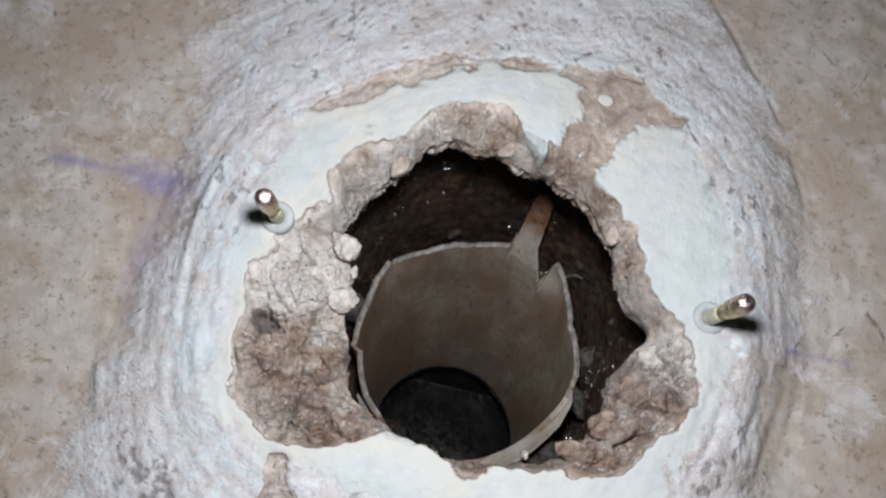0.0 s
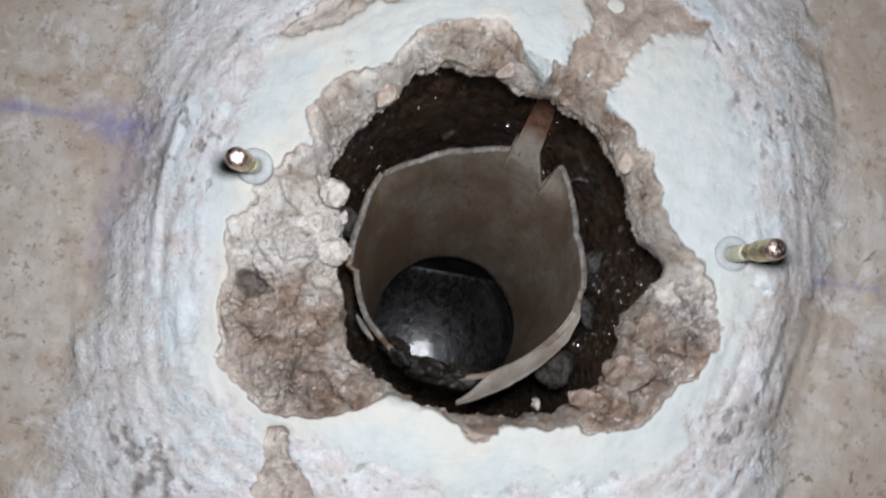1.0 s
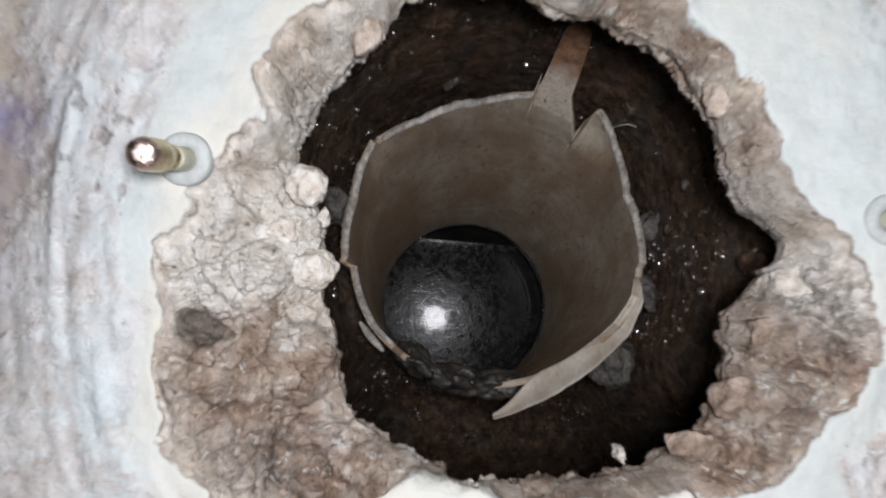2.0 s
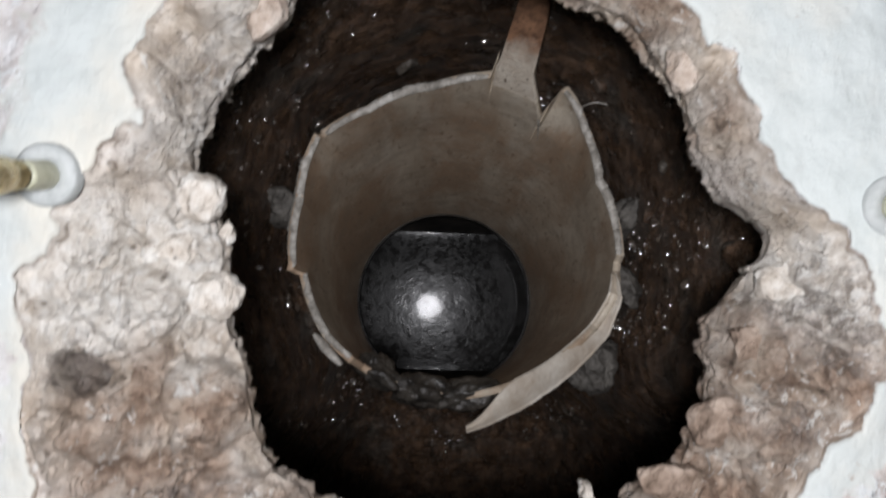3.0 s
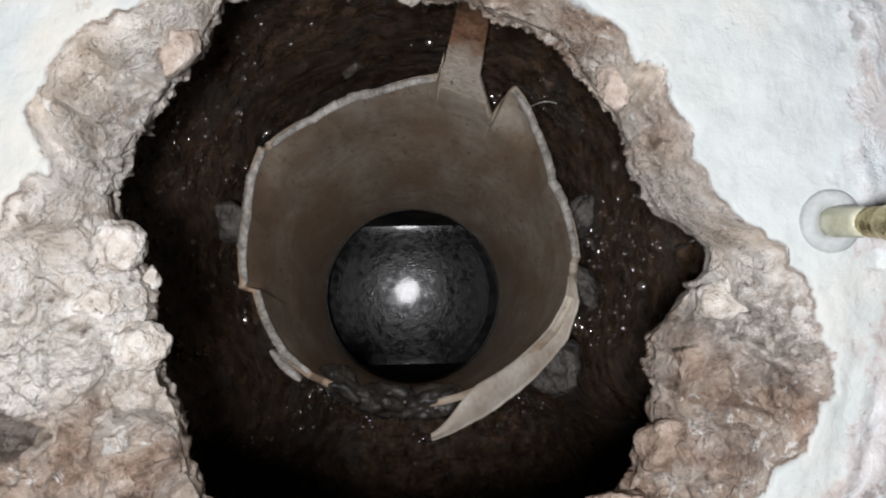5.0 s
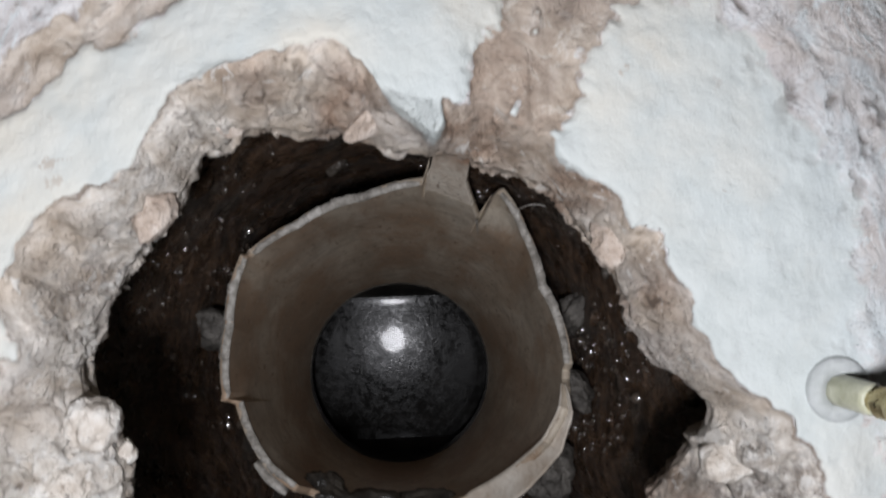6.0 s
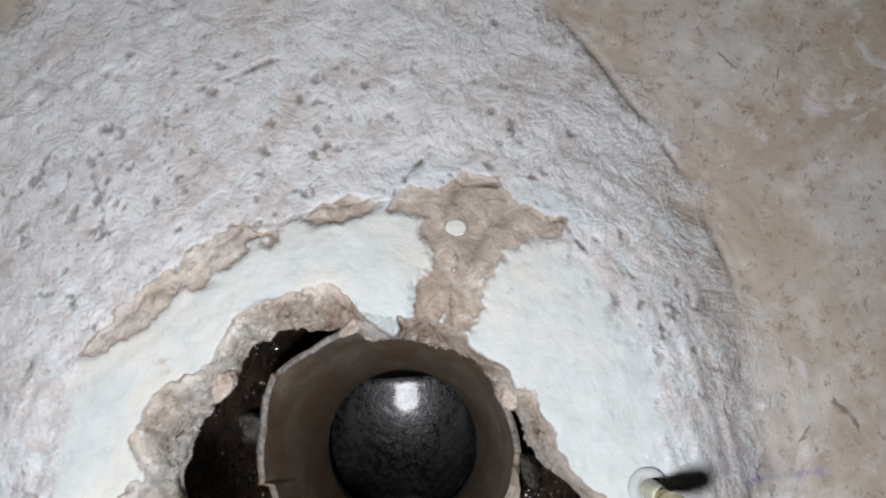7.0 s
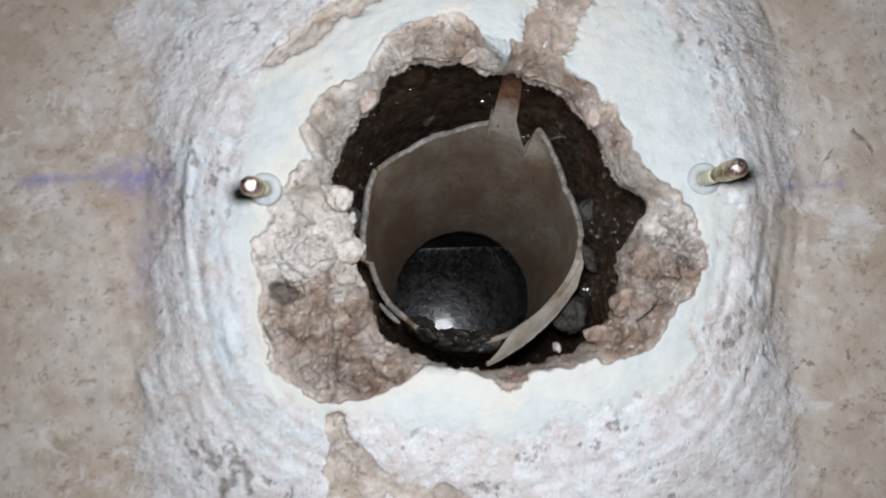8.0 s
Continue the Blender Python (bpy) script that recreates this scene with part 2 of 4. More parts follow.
def mat_water():
    k = Mat("murky_drain_water", 0.2, spec=0.05)
    film = k.noise(0.004, 7, 0.72)
    k.color(k.ramp(k.noise(0.02, 3), (0.4, (0.010, 0.0096, 0.009)), (0.7, (0.018, 0.017, 0.016))))
    k.rough(k.ramp(film, (0.42, 0.10), (0.60, 0.26)))
    k.b.inputs["Coat Weight"].default_value, k.b.inputs["Coat Roughness"].default_value, k.b.inputs["Coat IOR"].default_value = 0.10, 0.05, 1.33
    k.bump((k.noise(0.0018, 4, 0.65), 0.00004), (k.noise(0.009, 4, 0.6), 0.00012))
    return k.m


def mat_bolt():
    k = Mat("worn_brass", 0.28, 1.0)
    grad = k.t.nodes.new("ShaderNodeSeparateXYZ")
    k.link(k.co, grad.inputs[0])
    tip = k.ramp(k.math("MULTIPLY", grad.outputs["Z"], 30.0), (0.72, 0.0), (0.82, 1.0))
    c = k.mix(tip, k.ramp(k.noise(0.003, 4), (0.35, (0.38, 0.31, 0.16)), (0.65, (0.72, 0.62, 0.38))), (0.72, 0.56, 0.50))
    k.color(c).rough(k.ramp(k.noise(0.002, 4), (0.35, 0.22), (0.65, 0.5)))
    k.bump((k.noise(0.0014, 4, 0.6), 0.0004), (k.noise(0.004, 3), 0.0008))
    return k.m


FLOOR = mat_floor()
SOIL = mat_soil()
PVC = mat_pvc()
EDGE = mat_pvc_edge()
FLAP = mat_plain("bent_pale_plastic", (0.42, 0.35, 0.28), (0.60, 0.55, 0.48), 0.009, 0.6, spec=0.35)
TAB = mat_tab()
WATER = mat_water()
BRASS = mat_bolt()
BLACK = mat_plain("black_drain_pipe", (0.008, 0.008, 0.008), (0.03, 0.027, 0.024), 0.012, 0.35)
PLUG = mat_plain("translucent_grey_plastic", (0.36, 0.38, 0.375), (0.46, 0.48, 0.475), 0.003, 0.75, spec=0.25)
SLEEVE = mat_plain("yellowish_plastic_sleeve", (0.36, 0.36, 0.25), (0.54, 0.54, 0.42), 0.003, 0.4)
STONE = mat_stone("tan_mortar_stone", (0.28, 0.215, 0.17), (0.45, 0.37, 0.31), (0.62, 0.55, 0.49))
EARTH = mat_stone("brown_earthy_stone", (0.14, 0.098, 0.072), (0.27, 0.20, 0.155), (0.42, 0.335, 0.275))
LUMP = mat_stone("pale_mortar_lump", (0.44, 0.38, 0.32), (0.60, 0.55, 0.49), (0.70, 0.68, 0.64))
CLOD = mat_plain("grey_brown_clod", (0.04, 0.035, 0.030), (0.15, 0.138, 0.122), 0.005, 0.6, bump=0.0015, fine=0.002)
RUBBLE = mat_plain("wet_grey_rubble", (0.025, 0.020, 0.016), (0.10, 0.085, 0.07), 0.005, 0.4, bump=0.0012, fine=0.002)
MUD = mat_plain("black_wet_mud", (0.016, 0.014, 0.012), (0.065, 0.057, 0.048), 0.006, 0.35, bump=0.0009, fine=0.0025)
GRIT = mat_plain("wet_grit", (0.03, 0.022, 0.016), (0.09, 0.07, 0.055), 0.002, 0.16, spec=1.0, bump=0.00005, fine=0.0008)
GRIT.node_tree.nodes["Principled BSDF"].inputs["IOR"].default_value = 1.75
WALL = mat_plain("plain_wall_paint", (0.56, 0.55, 0.52), (0.64, 0.63, 0.60), 0.2, 0.8, bump=0.0005, fine=0.01)


# ---- building helpers ----
def lattice(seed):
    return np.random.RandomState(seed).rand(256, 256)


def vnoise(x, y, seed):
    g = lattice(seed)
    xi, yi = np.floor(x).astype(int), np.floor(y).astype(int)
    fx, fy = x - xi, y - yi
    fx, fy = fx * fx * (3 - 2 * fx), fy * fy * (3 - 2 * fy)
    a, b = g[xi % 256, yi % 256], g[(xi + 1) % 256, yi % 256]
    c, d = g[xi % 256, (yi + 1) % 256], g[(xi + 1) % 256, (yi + 1) % 256]
    return ((a * (1 - fx) + b * fx) * (1 - fy) + (c * (1 - fx) + d * fx) * fy) * 2 - 1


def fbm(x, y, size, octaves=4, seed=1):
    v, amp, total = 0.0, 1.0, 0.0
    for o in range(octaves):
        ang = 0.7 * o + seed
        u = (x * math.cos(ang) - y * math.sin(ang)) / size + 17.3 * seed
        w = (x * math.sin(ang) + y * math.cos(ang)) / size + 9.1 * seed
        v = v + amp * vnoise(u, w, seed * 31 + o)
        total += amp
        amp, size = amp * 0.55, size / 2.07
    return v / total


def smooth(a, b, x):
    t = np.clip((x - a) / (b - a), 0, 1)
    return t * t * (3 - 2 * t)


def ring(values, ang):
    """A smooth closed profile from values at even steps of angle (radians in)."""
    v = np.asarray(values, float)
    n = len(v)
    s = (np.asarray(ang) % (2 * math.pi)) / (2 * math.pi) * n
    i = np.floor(s).astype(int)
    f = s - i
    p0, p1, p2, p3 = v[(i - 1) % n], v[i % n], v[(i + 1) % n], v[(i + 2) % n]
    return p1 + 0.5 * f * (p2 - p0 + f * (2 * p0 - 5 * p1 + 4 * p2 - p3 + f * (3 * (p1 - p2) + p3 - p0)))


def grid_mesh(name, P, wrap=True, attrs=None, keep=None):
    """A mesh from a grid of points (rows, columns, 3); wrap closes the columns."""
    rows, cols = P.shape[:2]
    idx = np.arange(rows * cols).reshape(rows, cols)
    nxt = np.roll(idx, -1, 1) if wrap else idx[:, 1:]
    cur = idx if wrap else idx[:, :-1]
    q = np.stack([cur[:-1], nxt[:-1], nxt[1:], cur[1:]], -1).reshape(-1, 4)
    if keep is not None:
        q = q[keep(P.reshape(-1, 3)[q].mean(1))]
    me = bpy.data.meshes.new(name)
    me.vertices.add(rows * cols)
    me.vertices.foreach_set("co", P.reshape(-1).astype(np.float32))
    me.loops.add(q.size)
    me.loops.foreach_set("vertex_index", q.reshape(-1).astype(np.int32))
    me.polygons.add(len(q))
    me.polygons.foreach_set("loop_start", np.arange(0, q.size, 4, dtype=np.int32))
    me.polygons.foreach_set("use_smooth", np.ones(len(q), dtype=bool))
    me.update(calc_edges=True)
    for key, val in (attrs or {}).items():
        a = me.attributes.new(key, "FLOAT", "POINT")
        a.data.foreach_set("value", val.reshape(-1).astype(np.float32))
    return me


def part(name, shape, material, parent=None, label=""):
    """Links a bmesh or a mesh as one object, under parent if one is given."""
    if isinstance(shape, bmesh.types.BMesh):
        me = bpy.data.meshes.new(name)
        shape.to_mesh(me)
        shape.free()
        me.polygons.foreach_set("use_smooth", [True] * len(me.polygons))
    else:
        me = shape
    me.materials.clear()
    me.materials.append(material)
    ob = new(name, me)
    ob.parent = parent
    if label:
        ob["label"] = label
    return ob


def lathe(profile, seg=28, wobble=0.0, seed=0):
    """Profile of (radius, height) turned about z."""
    a = np.linspace(0, 2 * math.pi, seg, endpoint=False)
    P = np.zeros((len(profile), seg, 3))
    rnd = np.random.RandomState(seed).randn(seg) * wobble
    for i, (r, z) in enumerate(profile):
        P[i, :, 0], P[i, :, 1], P[i, :, 2] = (r + rnd * (r > 0)) * np.cos(a), (r + rnd * (r > 0)) * np.sin(a), z
    return grid_mesh("turned", P[::-1])


def blob(size, seed, rough=0.25, bits=3):
    """An uneven rounded lump with the given half sizes."""
    bm = bmesh.new()
    bmesh.ops.create_icosphere(bm, subdivisions=bits, radius=1.0)
    off = Vector((seed * 3.7, seed * 1.9, seed * 5.3))
    for v in bm.verts:
        d = 1 + rough * noise.fractal(v.co * 1.3 + off, 1.0, 2.0, 3) + 0.4 * rough * noise.noise(v.co * 5 + off)
        v.co = Vector((v.co.x * size[0] * d, v.co.y * size[1] * d, v.co.z * size[2] * d))
    return bm


# ---- floor with the broken hole ----
CX, CY = 0.004, -0.008
R_HOLE = [51, 46.8, 46, 47.5, 52, 51.5, 51.5, 57, 61.5, 59, 59.5, 58.5, 51, 51, 52, 57, 56, 54, 54, 53, 54.5, 54.5, 50.5, 47.5]
R_BARE = [64, 52, 52, 51.5, 56, 60, 57, 66, 69, 66, 69, 67, 77, 83.5, 87, 88, 68, 57, 59.5, 58, 59, 65, 67, 69]
R_EDGE = [84, 84, 90, 96, 97, 95, 89, 86, 88, 90, 97, 98, 97, 97, 102, 103, 90, 86, 84, 83, 87, 90, 87, 83]
R_WASH = [108, 110, 124, 136, 150, 174, 215, 215, 195, 170, 146, 130, 124, 130, 148, 170, 190, 205, 215, 190, 158, 138, 117, 105]
# patches of the broken mortar: place, reach and strength of pale crust, brown earth and dark speckle
PALE = [(-0.069, -0.017, 0.014, 1.3), (-0.054, -0.014, 0.013, 1.1), (-0.050, 0.012, 0.013, 0.7), (-0.042, 0.034, 0.010, 0.6), (0.064, -0.014, 0.010, 0.9), (-0.048, -0.030, 0.009, 0.5), (-0.030, 0.046, 0.009, 0.5), (0.040, 0.020, 0.008, 0.4), (0.052, -0.004, 0.007, 0.6)]
RUST = [(-0.036, -0.063, 0.012, 1.0), (-0.054, -0.043, 0.015, 0.85), (-0.047, -0.056, 0.010, 0.8), (0.045, -0.050, 0.011, 1.2), (0.059, -0.031, 0.014, 1.1), (0.050, -0.042, 0.011, 1.1), (0.018, -0.061, 0.014, 0.8), (-0.006, 0.050, 0.008, 0.7), (0.018, 0.050, 0.012, 0.9), (0.034, 0.036, 0.009, 0.6), (0.046, 0.018, 0.008, 0.5), (-0.022, 0.054, 0.010, 0.5)]
SPECK = [(-0.054, -0.065, 0.013, 1.0), (-0.069, -0.033, 0.006, 0.9), (0.068, -0.022, 0.009, 1.0), (0.058, -0.018, 0.006, 0.7), (-0.046, -0.073, 0.008, 0.8), (-0.050, 0.022, 0.009, 0.6), (0.020, -0.062, 0.010, 0.5), (0.030, -0.057, 0.010, 0.5), (0.060, -0.038, 0.008, 0.5), (-0.047, -0.084, 0.010, 0.8)]
DEPTH = [15, 14, 13, 13, 14, 14, 14, 15, 15, 14, 14, 12, 9, 10, 11, 12, 12, 12, 12, 12, 13, 15, 17, 20]


def capsule(x, y, a, b, wa, wb):
    """How far inside (0 to 1) a tapered stroke from a to b."""
    dx, dy = b[0] - a[0], b[1] - a[1]
    t = np.clip(((x - a[0]) * dx + (y - a[1]) * dy) / (dx * dx + dy * dy), 0, 1)
    d = np.hypot(x - a[0] - t * dx, y - a[1] - t * dy)
    return (wa + t * (wb - wa)) - d


def patches(spots, x, y, seed):
    """Soft uneven cover from a few round patches."""
    g = np.maximum.reduce([q * np.exp(-((x - a) ** 2 + (y - c) ** 2) / d**2) for a, c, d, q in spots])
    return np.clip((g * 1.7 - 0.30 + 0.55 * fbm(x, y, 0.010, 4, seed)) * 1.3, 0, 1)


def shards(x, y, size, seed):
    """Broken facets: every cell has a height and tilt of its own; also the nearness to a joint."""
    wx, wy = x + 0.35 * size * fbm(x, y, size * 1.3, 3, seed + 1), y + 0.35 * size * fbm(x, y, size * 1.3, 3, seed + 2)
    u, w = wx / size, wy / size
    iu, iw = np.floor(u).astype(int), np.floor(w).astype(int)
    jx, jy, jh, ja, jb = (np.random.RandomState(seed * 7 + q).rand(64, 64) for q in range(5))
    best, second, h = np.full(x.shape, 9.0), np.full(x.shape, 9.0), np.zeros(x.shape)
    for a in (-1, 0, 1):
        for b in (-1, 0, 1):
            ci, cj = (iu + a) % 64, (iw + b) % 64
            dx, dy = u - (iu + a + jx[ci, cj]), w - (iw + b + jy[ci, cj])
            d = np.hypot(dx, dy)
            first = d < best
            second = np.where(first, best, np.minimum(second, d))
            h = np.where(first, jh[ci, cj] - 0.5 + 1.1 * (ja[ci, cj] - 0.5) * dx + 1.1 * (jb[ci, cj] - 0.5) * dy, h)
            best = np.where(first, d, best)
    return h, 1 - np.clip((second - best) / 0.16, 0, 1)


def floor_level(x, y, ang, r):
    """Height of the floor before breakage: a low mortar mound round the hole."""
    wash = ring(R_WASH, ang) / 1000
    edge = ring(R_EDGE, ang) / 1000
    z = -0.011 * smooth(0.0, 1.0, (r - edge) / np.maximum(wash - edge, 0.02) * 0.9 + 0.1)
    z = z + 0.007 * np.exp(-((x + 0.01) ** 2 + (y - 0.05) ** 2) / 0.035**2)
    return z + 0.002 * np.exp(-((x + 0.02) ** 2 + (y + 0.075) ** 2) / 0.03**2)


def build_floor():
    n = 960
    ang1 = np.linspace(0, 2 * math.pi, n, endpoint=False)
    ux, uy = np.cos(ang1), np.sin(ang1)
    hole = ring(R_HOLE, ang1) / 1000
    hx, hy = CX + hole * ux, CY + hole * uy
    hole = hole + 0.0017 * fbm(hx, hy, 0.012, 5, 3) + 0.0008 * fbm(hx, hy, 0.0045, 3, 5) * (1 + fbm(hx, hy, 0.02, 2, 4))
    bay = (ang1 + math.pi) % (2 * math.pi) - math.pi - math.radians(4.0)
    hole = hole + 0.0050 * np.exp(-np.abs(bay / math.radians(7.0)) ** 1.6)
    s = [0.0]
    while s[-1] < 1.15:
        s.append(s[-1] + (0.00042 if s[-1] < 0.055 else max(0.00075, 0.014 * (s[-1] - 0.0015) if s[-1] > 0.12 else 0.00075)))
    s = np.array(s)
    r = hole[None, :] + s[:, None]
    ang = np.repeat(ang1[None, :], len(s), 0)
    x, y = CX + r * np.cos(ang), CY + r * np.sin(ang)
    z = floor_level(x, y, ang, r)
    # ragged borders of the layers
    rag = 0.0024 * fbm(x, y, 0.026, 3, 6) + 0.0056 * fbm(x, y, 0.014, 4, 7) + 0.0019 * fbm(x, y, 0.0050, 4, 8)
    b = ring(R_BARE, ang) / 1000
    e = ring(R_EDGE, ang) / 1000
    w = ring(R_WASH, ang) / 1000
    inside = (b + rag) - r
    # bare channel and stains beside it
    more = np.maximum.reduce([
        capsule(x, y, (0.0165, 0.044), (0.0255, 0.068), 0.0065, 0.0055),
        capsule(x, y, (0.0255, 0.068), (0.034, 0.076), 0.0075, 0.009),
        capsule(x, y, (0.0250, 0.046), (0.0310, 0.066), 0.0062, 0.0070),
        capsule(x, y, (0.012, 0.0800), (0.040, 0.0775), 0.0030, 0.0040),
        capsule(x, y, (0.030, 0.073), (0.054, 0.071), 0.0085, 0.0025),
        capsule(x, y, (-0.050, -0.078), (-0.046, -0.090), 0.004, 0.008),
        capsule(x, y, (-0.048, -0.094), (-0.010, -0.104), 0.007, 0.004),
    ]) + rag * 0.9
    top = smooth(math.radians(82), math.radians(92), ang) * (1 - smooth(math.radians(138), math.radians(158), ang))
    strip = (0.0022 + 0.0075 * fbm(x, y, 0.024, 5, 9)) * top - np.abs(r - (e - 0.0015) - rag * 0.7) - 0.002 * (1 - top)
    more = more + 0.0026 * fbm(x, y, 0.009, 4, 95) + 0.0012 * fbm(x, y, 0.003, 3, 96)
    bare = np.maximum(smooth(-0.0010, 0.0010, inside), smooth(-0.0015, 0.0015, np.maximum(more, strip) + 0.0008 * fbm(x, y, 0.004, 3, 97)) * 0.94)
    crag = smooth(-0.0005, 0.0035, inside)
    spot = smooth(-0.0003, 0.0003, np.maximum(0.0021 - np.hypot(x - 0.0266, (y - 0.0718) * 1.2) + rag * 0.45, capsule(x, y, (0.0215, 0.044), (0.0240, 0.064), 0.0004, 0.0008) + rag * 0.7))
    drip = smooth(-0.0004, 0.0004, capsule(x, y, (0.004, 0.053), (0.0085, 0.0455), 0.0045, 0.0022) + rag * 0.3)
    # white lobe of plaster that reaches over the near edge
    lobe = smooth(-0.0007, 0.0007, np.maximum(capsule(x, y, (-0.026, -0.072), (-0.020, -0.064), 0.008, 0.0055), capsule(x, y, (-0.020, -0.065), (-0.0075, -0.0655), 0.0060, 0.0050)) + rag * 0.35)
    drip = np.maximum(drip, lobe)
    bare = bare * (1 - spot) * (1 - drip)
    # plaster thins out into the chalky smear
    fade = 0.0016 + 0.0164 * (1 - smooth(0.0, 1.0, top))
    plaster = smooth(0, 1, (e + rag * 1.3 - r) / fade) * (1 - bare)
    low = smooth(math.radians(238), math.radians(262), ang) * (1 - smooth(math.radians(290), math.radians(312), ang))
    plaster = plaster * (1 - low * smooth(-0.004, 0.004, fbm(x, y, 0.02, 4, 12) * 0.006 + r - e + 0.004))
    plaster = np.maximum(plaster, np.maximum(spot, drip))
    thin = fbm(x, y, 0.028, 5, 14)
    wash = smooth(0.0, 1.0, (w + 0.02 * thin + 0.004 * fbm(x, y, 0.006, 3, 15) + 0.018 - r) / 0.050)
    # height: breakage, layers, ridges
    t = np.clip((r - hole[None, :]) / np.maximum(b + rag - hole[None, :], 0.003), 0, 1)
    dep = ring(DEPTH, ang) / 1000
    wide = smooth(0.014, 0.026, b - hole[None, :])
    drop = dep * (1 - t) ** (1.25 - 0.2 * wide) + 0.0016 * smooth(0, 1, (inside + 0.001) / 0.002)
    big_h, big_j = shards(x, y, 0.0105, 3)
    small_h, small_j = shards(x, y, 0.0046, 9)
    rough = big_h * 0.0042 + small_h * 0.0022 + fbm(x, y, 0.016, 4, 21) * 0.0030 + fbm(x, y, 0.0022, 3, 23) * 0.0006
    rough = rough - 0.0020 * big_j * smooth(-0.2, 0.3, fbm(x, y, 0.02, 3, 24)) - 0.0002 * small_j
    drop = drop * (1 - 0.8 * drip)
    z = z - np.where(inside > -0.002, drop, 0) * smooth(-0.001, 0.001, inside) + rough * bare * (0.14 + 0.86 * smooth(0.0, 0.004, inside))
    for bx, by, bw, bh in ((-0.058, -0.022, 0.008, 0.0045), (-0.048, -0.040, 0.009, 0.006), (-0.062, -0.043, 0.008, 0.004), (-0.043, -0.059, 0.009, 0.0055), (-0.028, -0.060, 0.006, 0.004),
                           (0.057, -0.024, 0.008, 0.006), (0.050, -0.038, 0.008, 0.006), (0.040, -0.049, 0.007, 0.005), (0.004, 0.0475, 0.006, 0.004), (-0.022, 0.050, 0.008, 0.004)):
        q = np.hypot(x - bx, y - by) / bw * (1 + 0.5 * fbm(x, y, 0.008, 3, int(1000 * bw + abs(bx) * 900)))
        z = z + bare * bh * np.clip(1 - q * q, 0, 1) ** 0.7
    z = z - 0.0009 * smooth(-0.0022, 0.0022, np.maximum(more, strip)) * (1 - smooth(-0.001, 0.001, inside))
    z = z + plaster * (0.0007 + 0.0005 * fbm(x, y, 0.020, 3, 25) + 0.00030 * fbm(x, y, 0.0055, 4, 26)) + 0.0010 * top * smooth(-0.0003, 0.0006, r - e - rag * 0.7) * np.exp(-np.maximum(r - e, 0) / 0.03)
    z = z + (1 - bare) * (1 - 0.6 * plaster) * (0.00005 + 0.00022 * wash) * fbm(x, y, 0.004, 4, 27)
    # trowel ridges that follow the ring
    swirl = vnoise((r - 0.6 * (e - 0.09)) / 0.0028, ang * 5, 33) * 0.00036
    ridge = smooth(-0.014, -0.004, r - e) * (1 - smooth(0.008, 0.022, r - e)) * (1 - top)
    swirl = swirl * (0.35 + 0.9 * np.cos(ang) ** 2) * (1 + 1.6 * ridge)
    z = z + swirl * (0.4 + 0.9 * np.abs(fbm(x, y, 0.02, 3, 34))) * smooth(0.0, 0.008, r - e + 0.016) * (1 - smooth(0.0, 0.03, r - w))
    crease = np.exp(-((r - w + 0.006 + 0.002 * fbm(x, y, 0.03, 2, 35)) / 0.0011) ** 2) * smooth(math.radians(10), math.radians(25), ang) * (1 - smooth(math.radians(70), math.radians(85), ang))
    z = z - 0.0012 * crease * smooth(-0.3, 0.2, fbm(x, y, 0.02, 3, 36))
    # pits and a small crack
    pitn = fbm(x * 1.2, y * 0.9, 0.0034, 5, 41) + 0.6 * fbm(x, y, 0.030, 4, 42) + 0.06 * smooth(-0.06, -0.09, x)
    pit = smooth(0.45, 0.60, pitn) * wash * (1 - plaster) * (1 - bare)
    lines = (((-0.040, 0.1165), (-0.0225, 0.1235)), ((0.0135, 0.0805), (0.0140, 0.0865)), ((0.0140, 0.0865), (0.0185, 0.0915)), ((0.0250, 0.0870), (0.0300, 0.0835)), ((0.0300, 0.0835), (0.0390, 0.0835)),
             ((0.0560, 0.0735), (0.0590, 0.0680)), ((0.0590, 0.0680), (0.0625, 0.0630)), ((0.0500, 0.0715), (0.0580, 0.0730)))
    crack = smooth(-0.0004, 0.0004, np.maximum.reduce([capsule(x, y, p, q, 0.0002, 0.0003) for p, q in lines]) + 0.0015 * fbm(x, y, 0.005, 4, 43))
    chip = smooth(-0.0005, 0.0006, capsule(x, y, (-0.0735, -0.032), (-0.068, -0.0355), 0.0012, 0.0026) + rag * 1.3)
    z = z - 0.0008 * pit - 0.001 * crack - 0.006 * chip
    # shadow cast by the raised layer's edge, painted as a thin dark line
    lipline = top * np.exp(-((r - e - rag * 0.7 - 0.0003) / 0.00045) ** 2) * smooth(-0.4, 0.1, fbm(x, y, 0.012, 2, 47))
    z = z - 0.0006 * lipline
    # colour mask: dark pits and cracks, painted shade of lip, chip and crease
    pit = np.maximum(np.maximum(pit * 0.75, crack), np.maximum(np.maximum(chip * 0.9, lipline * 0.8), 0.65 * crease * smooth(-0.2, 0.3, fbm(x, y, 0.02, 3, 36))))
    ink = np.maximum(
        smooth(-0.006, 0.005, capsule(x, y, (-0.117, 0.0080), (-0.132, 0.0090), 0.0062, 0.0030) + rag * 1.1) * 0.95,
        smooth(-0.002, 0.002, capsule(x, y, (-0.120, 0.0090), (-0.160, 0.0075), 0.0024, 0.0010) + rag * 0.4) * 0.85)
    ink = np.maximum(ink, 0.38 * smooth(-0.009, 0.006, capsule(x, y, (-0.113, 0.006), (-0.117, -0.030), 0.008, 0.004) + rag * 1.5))
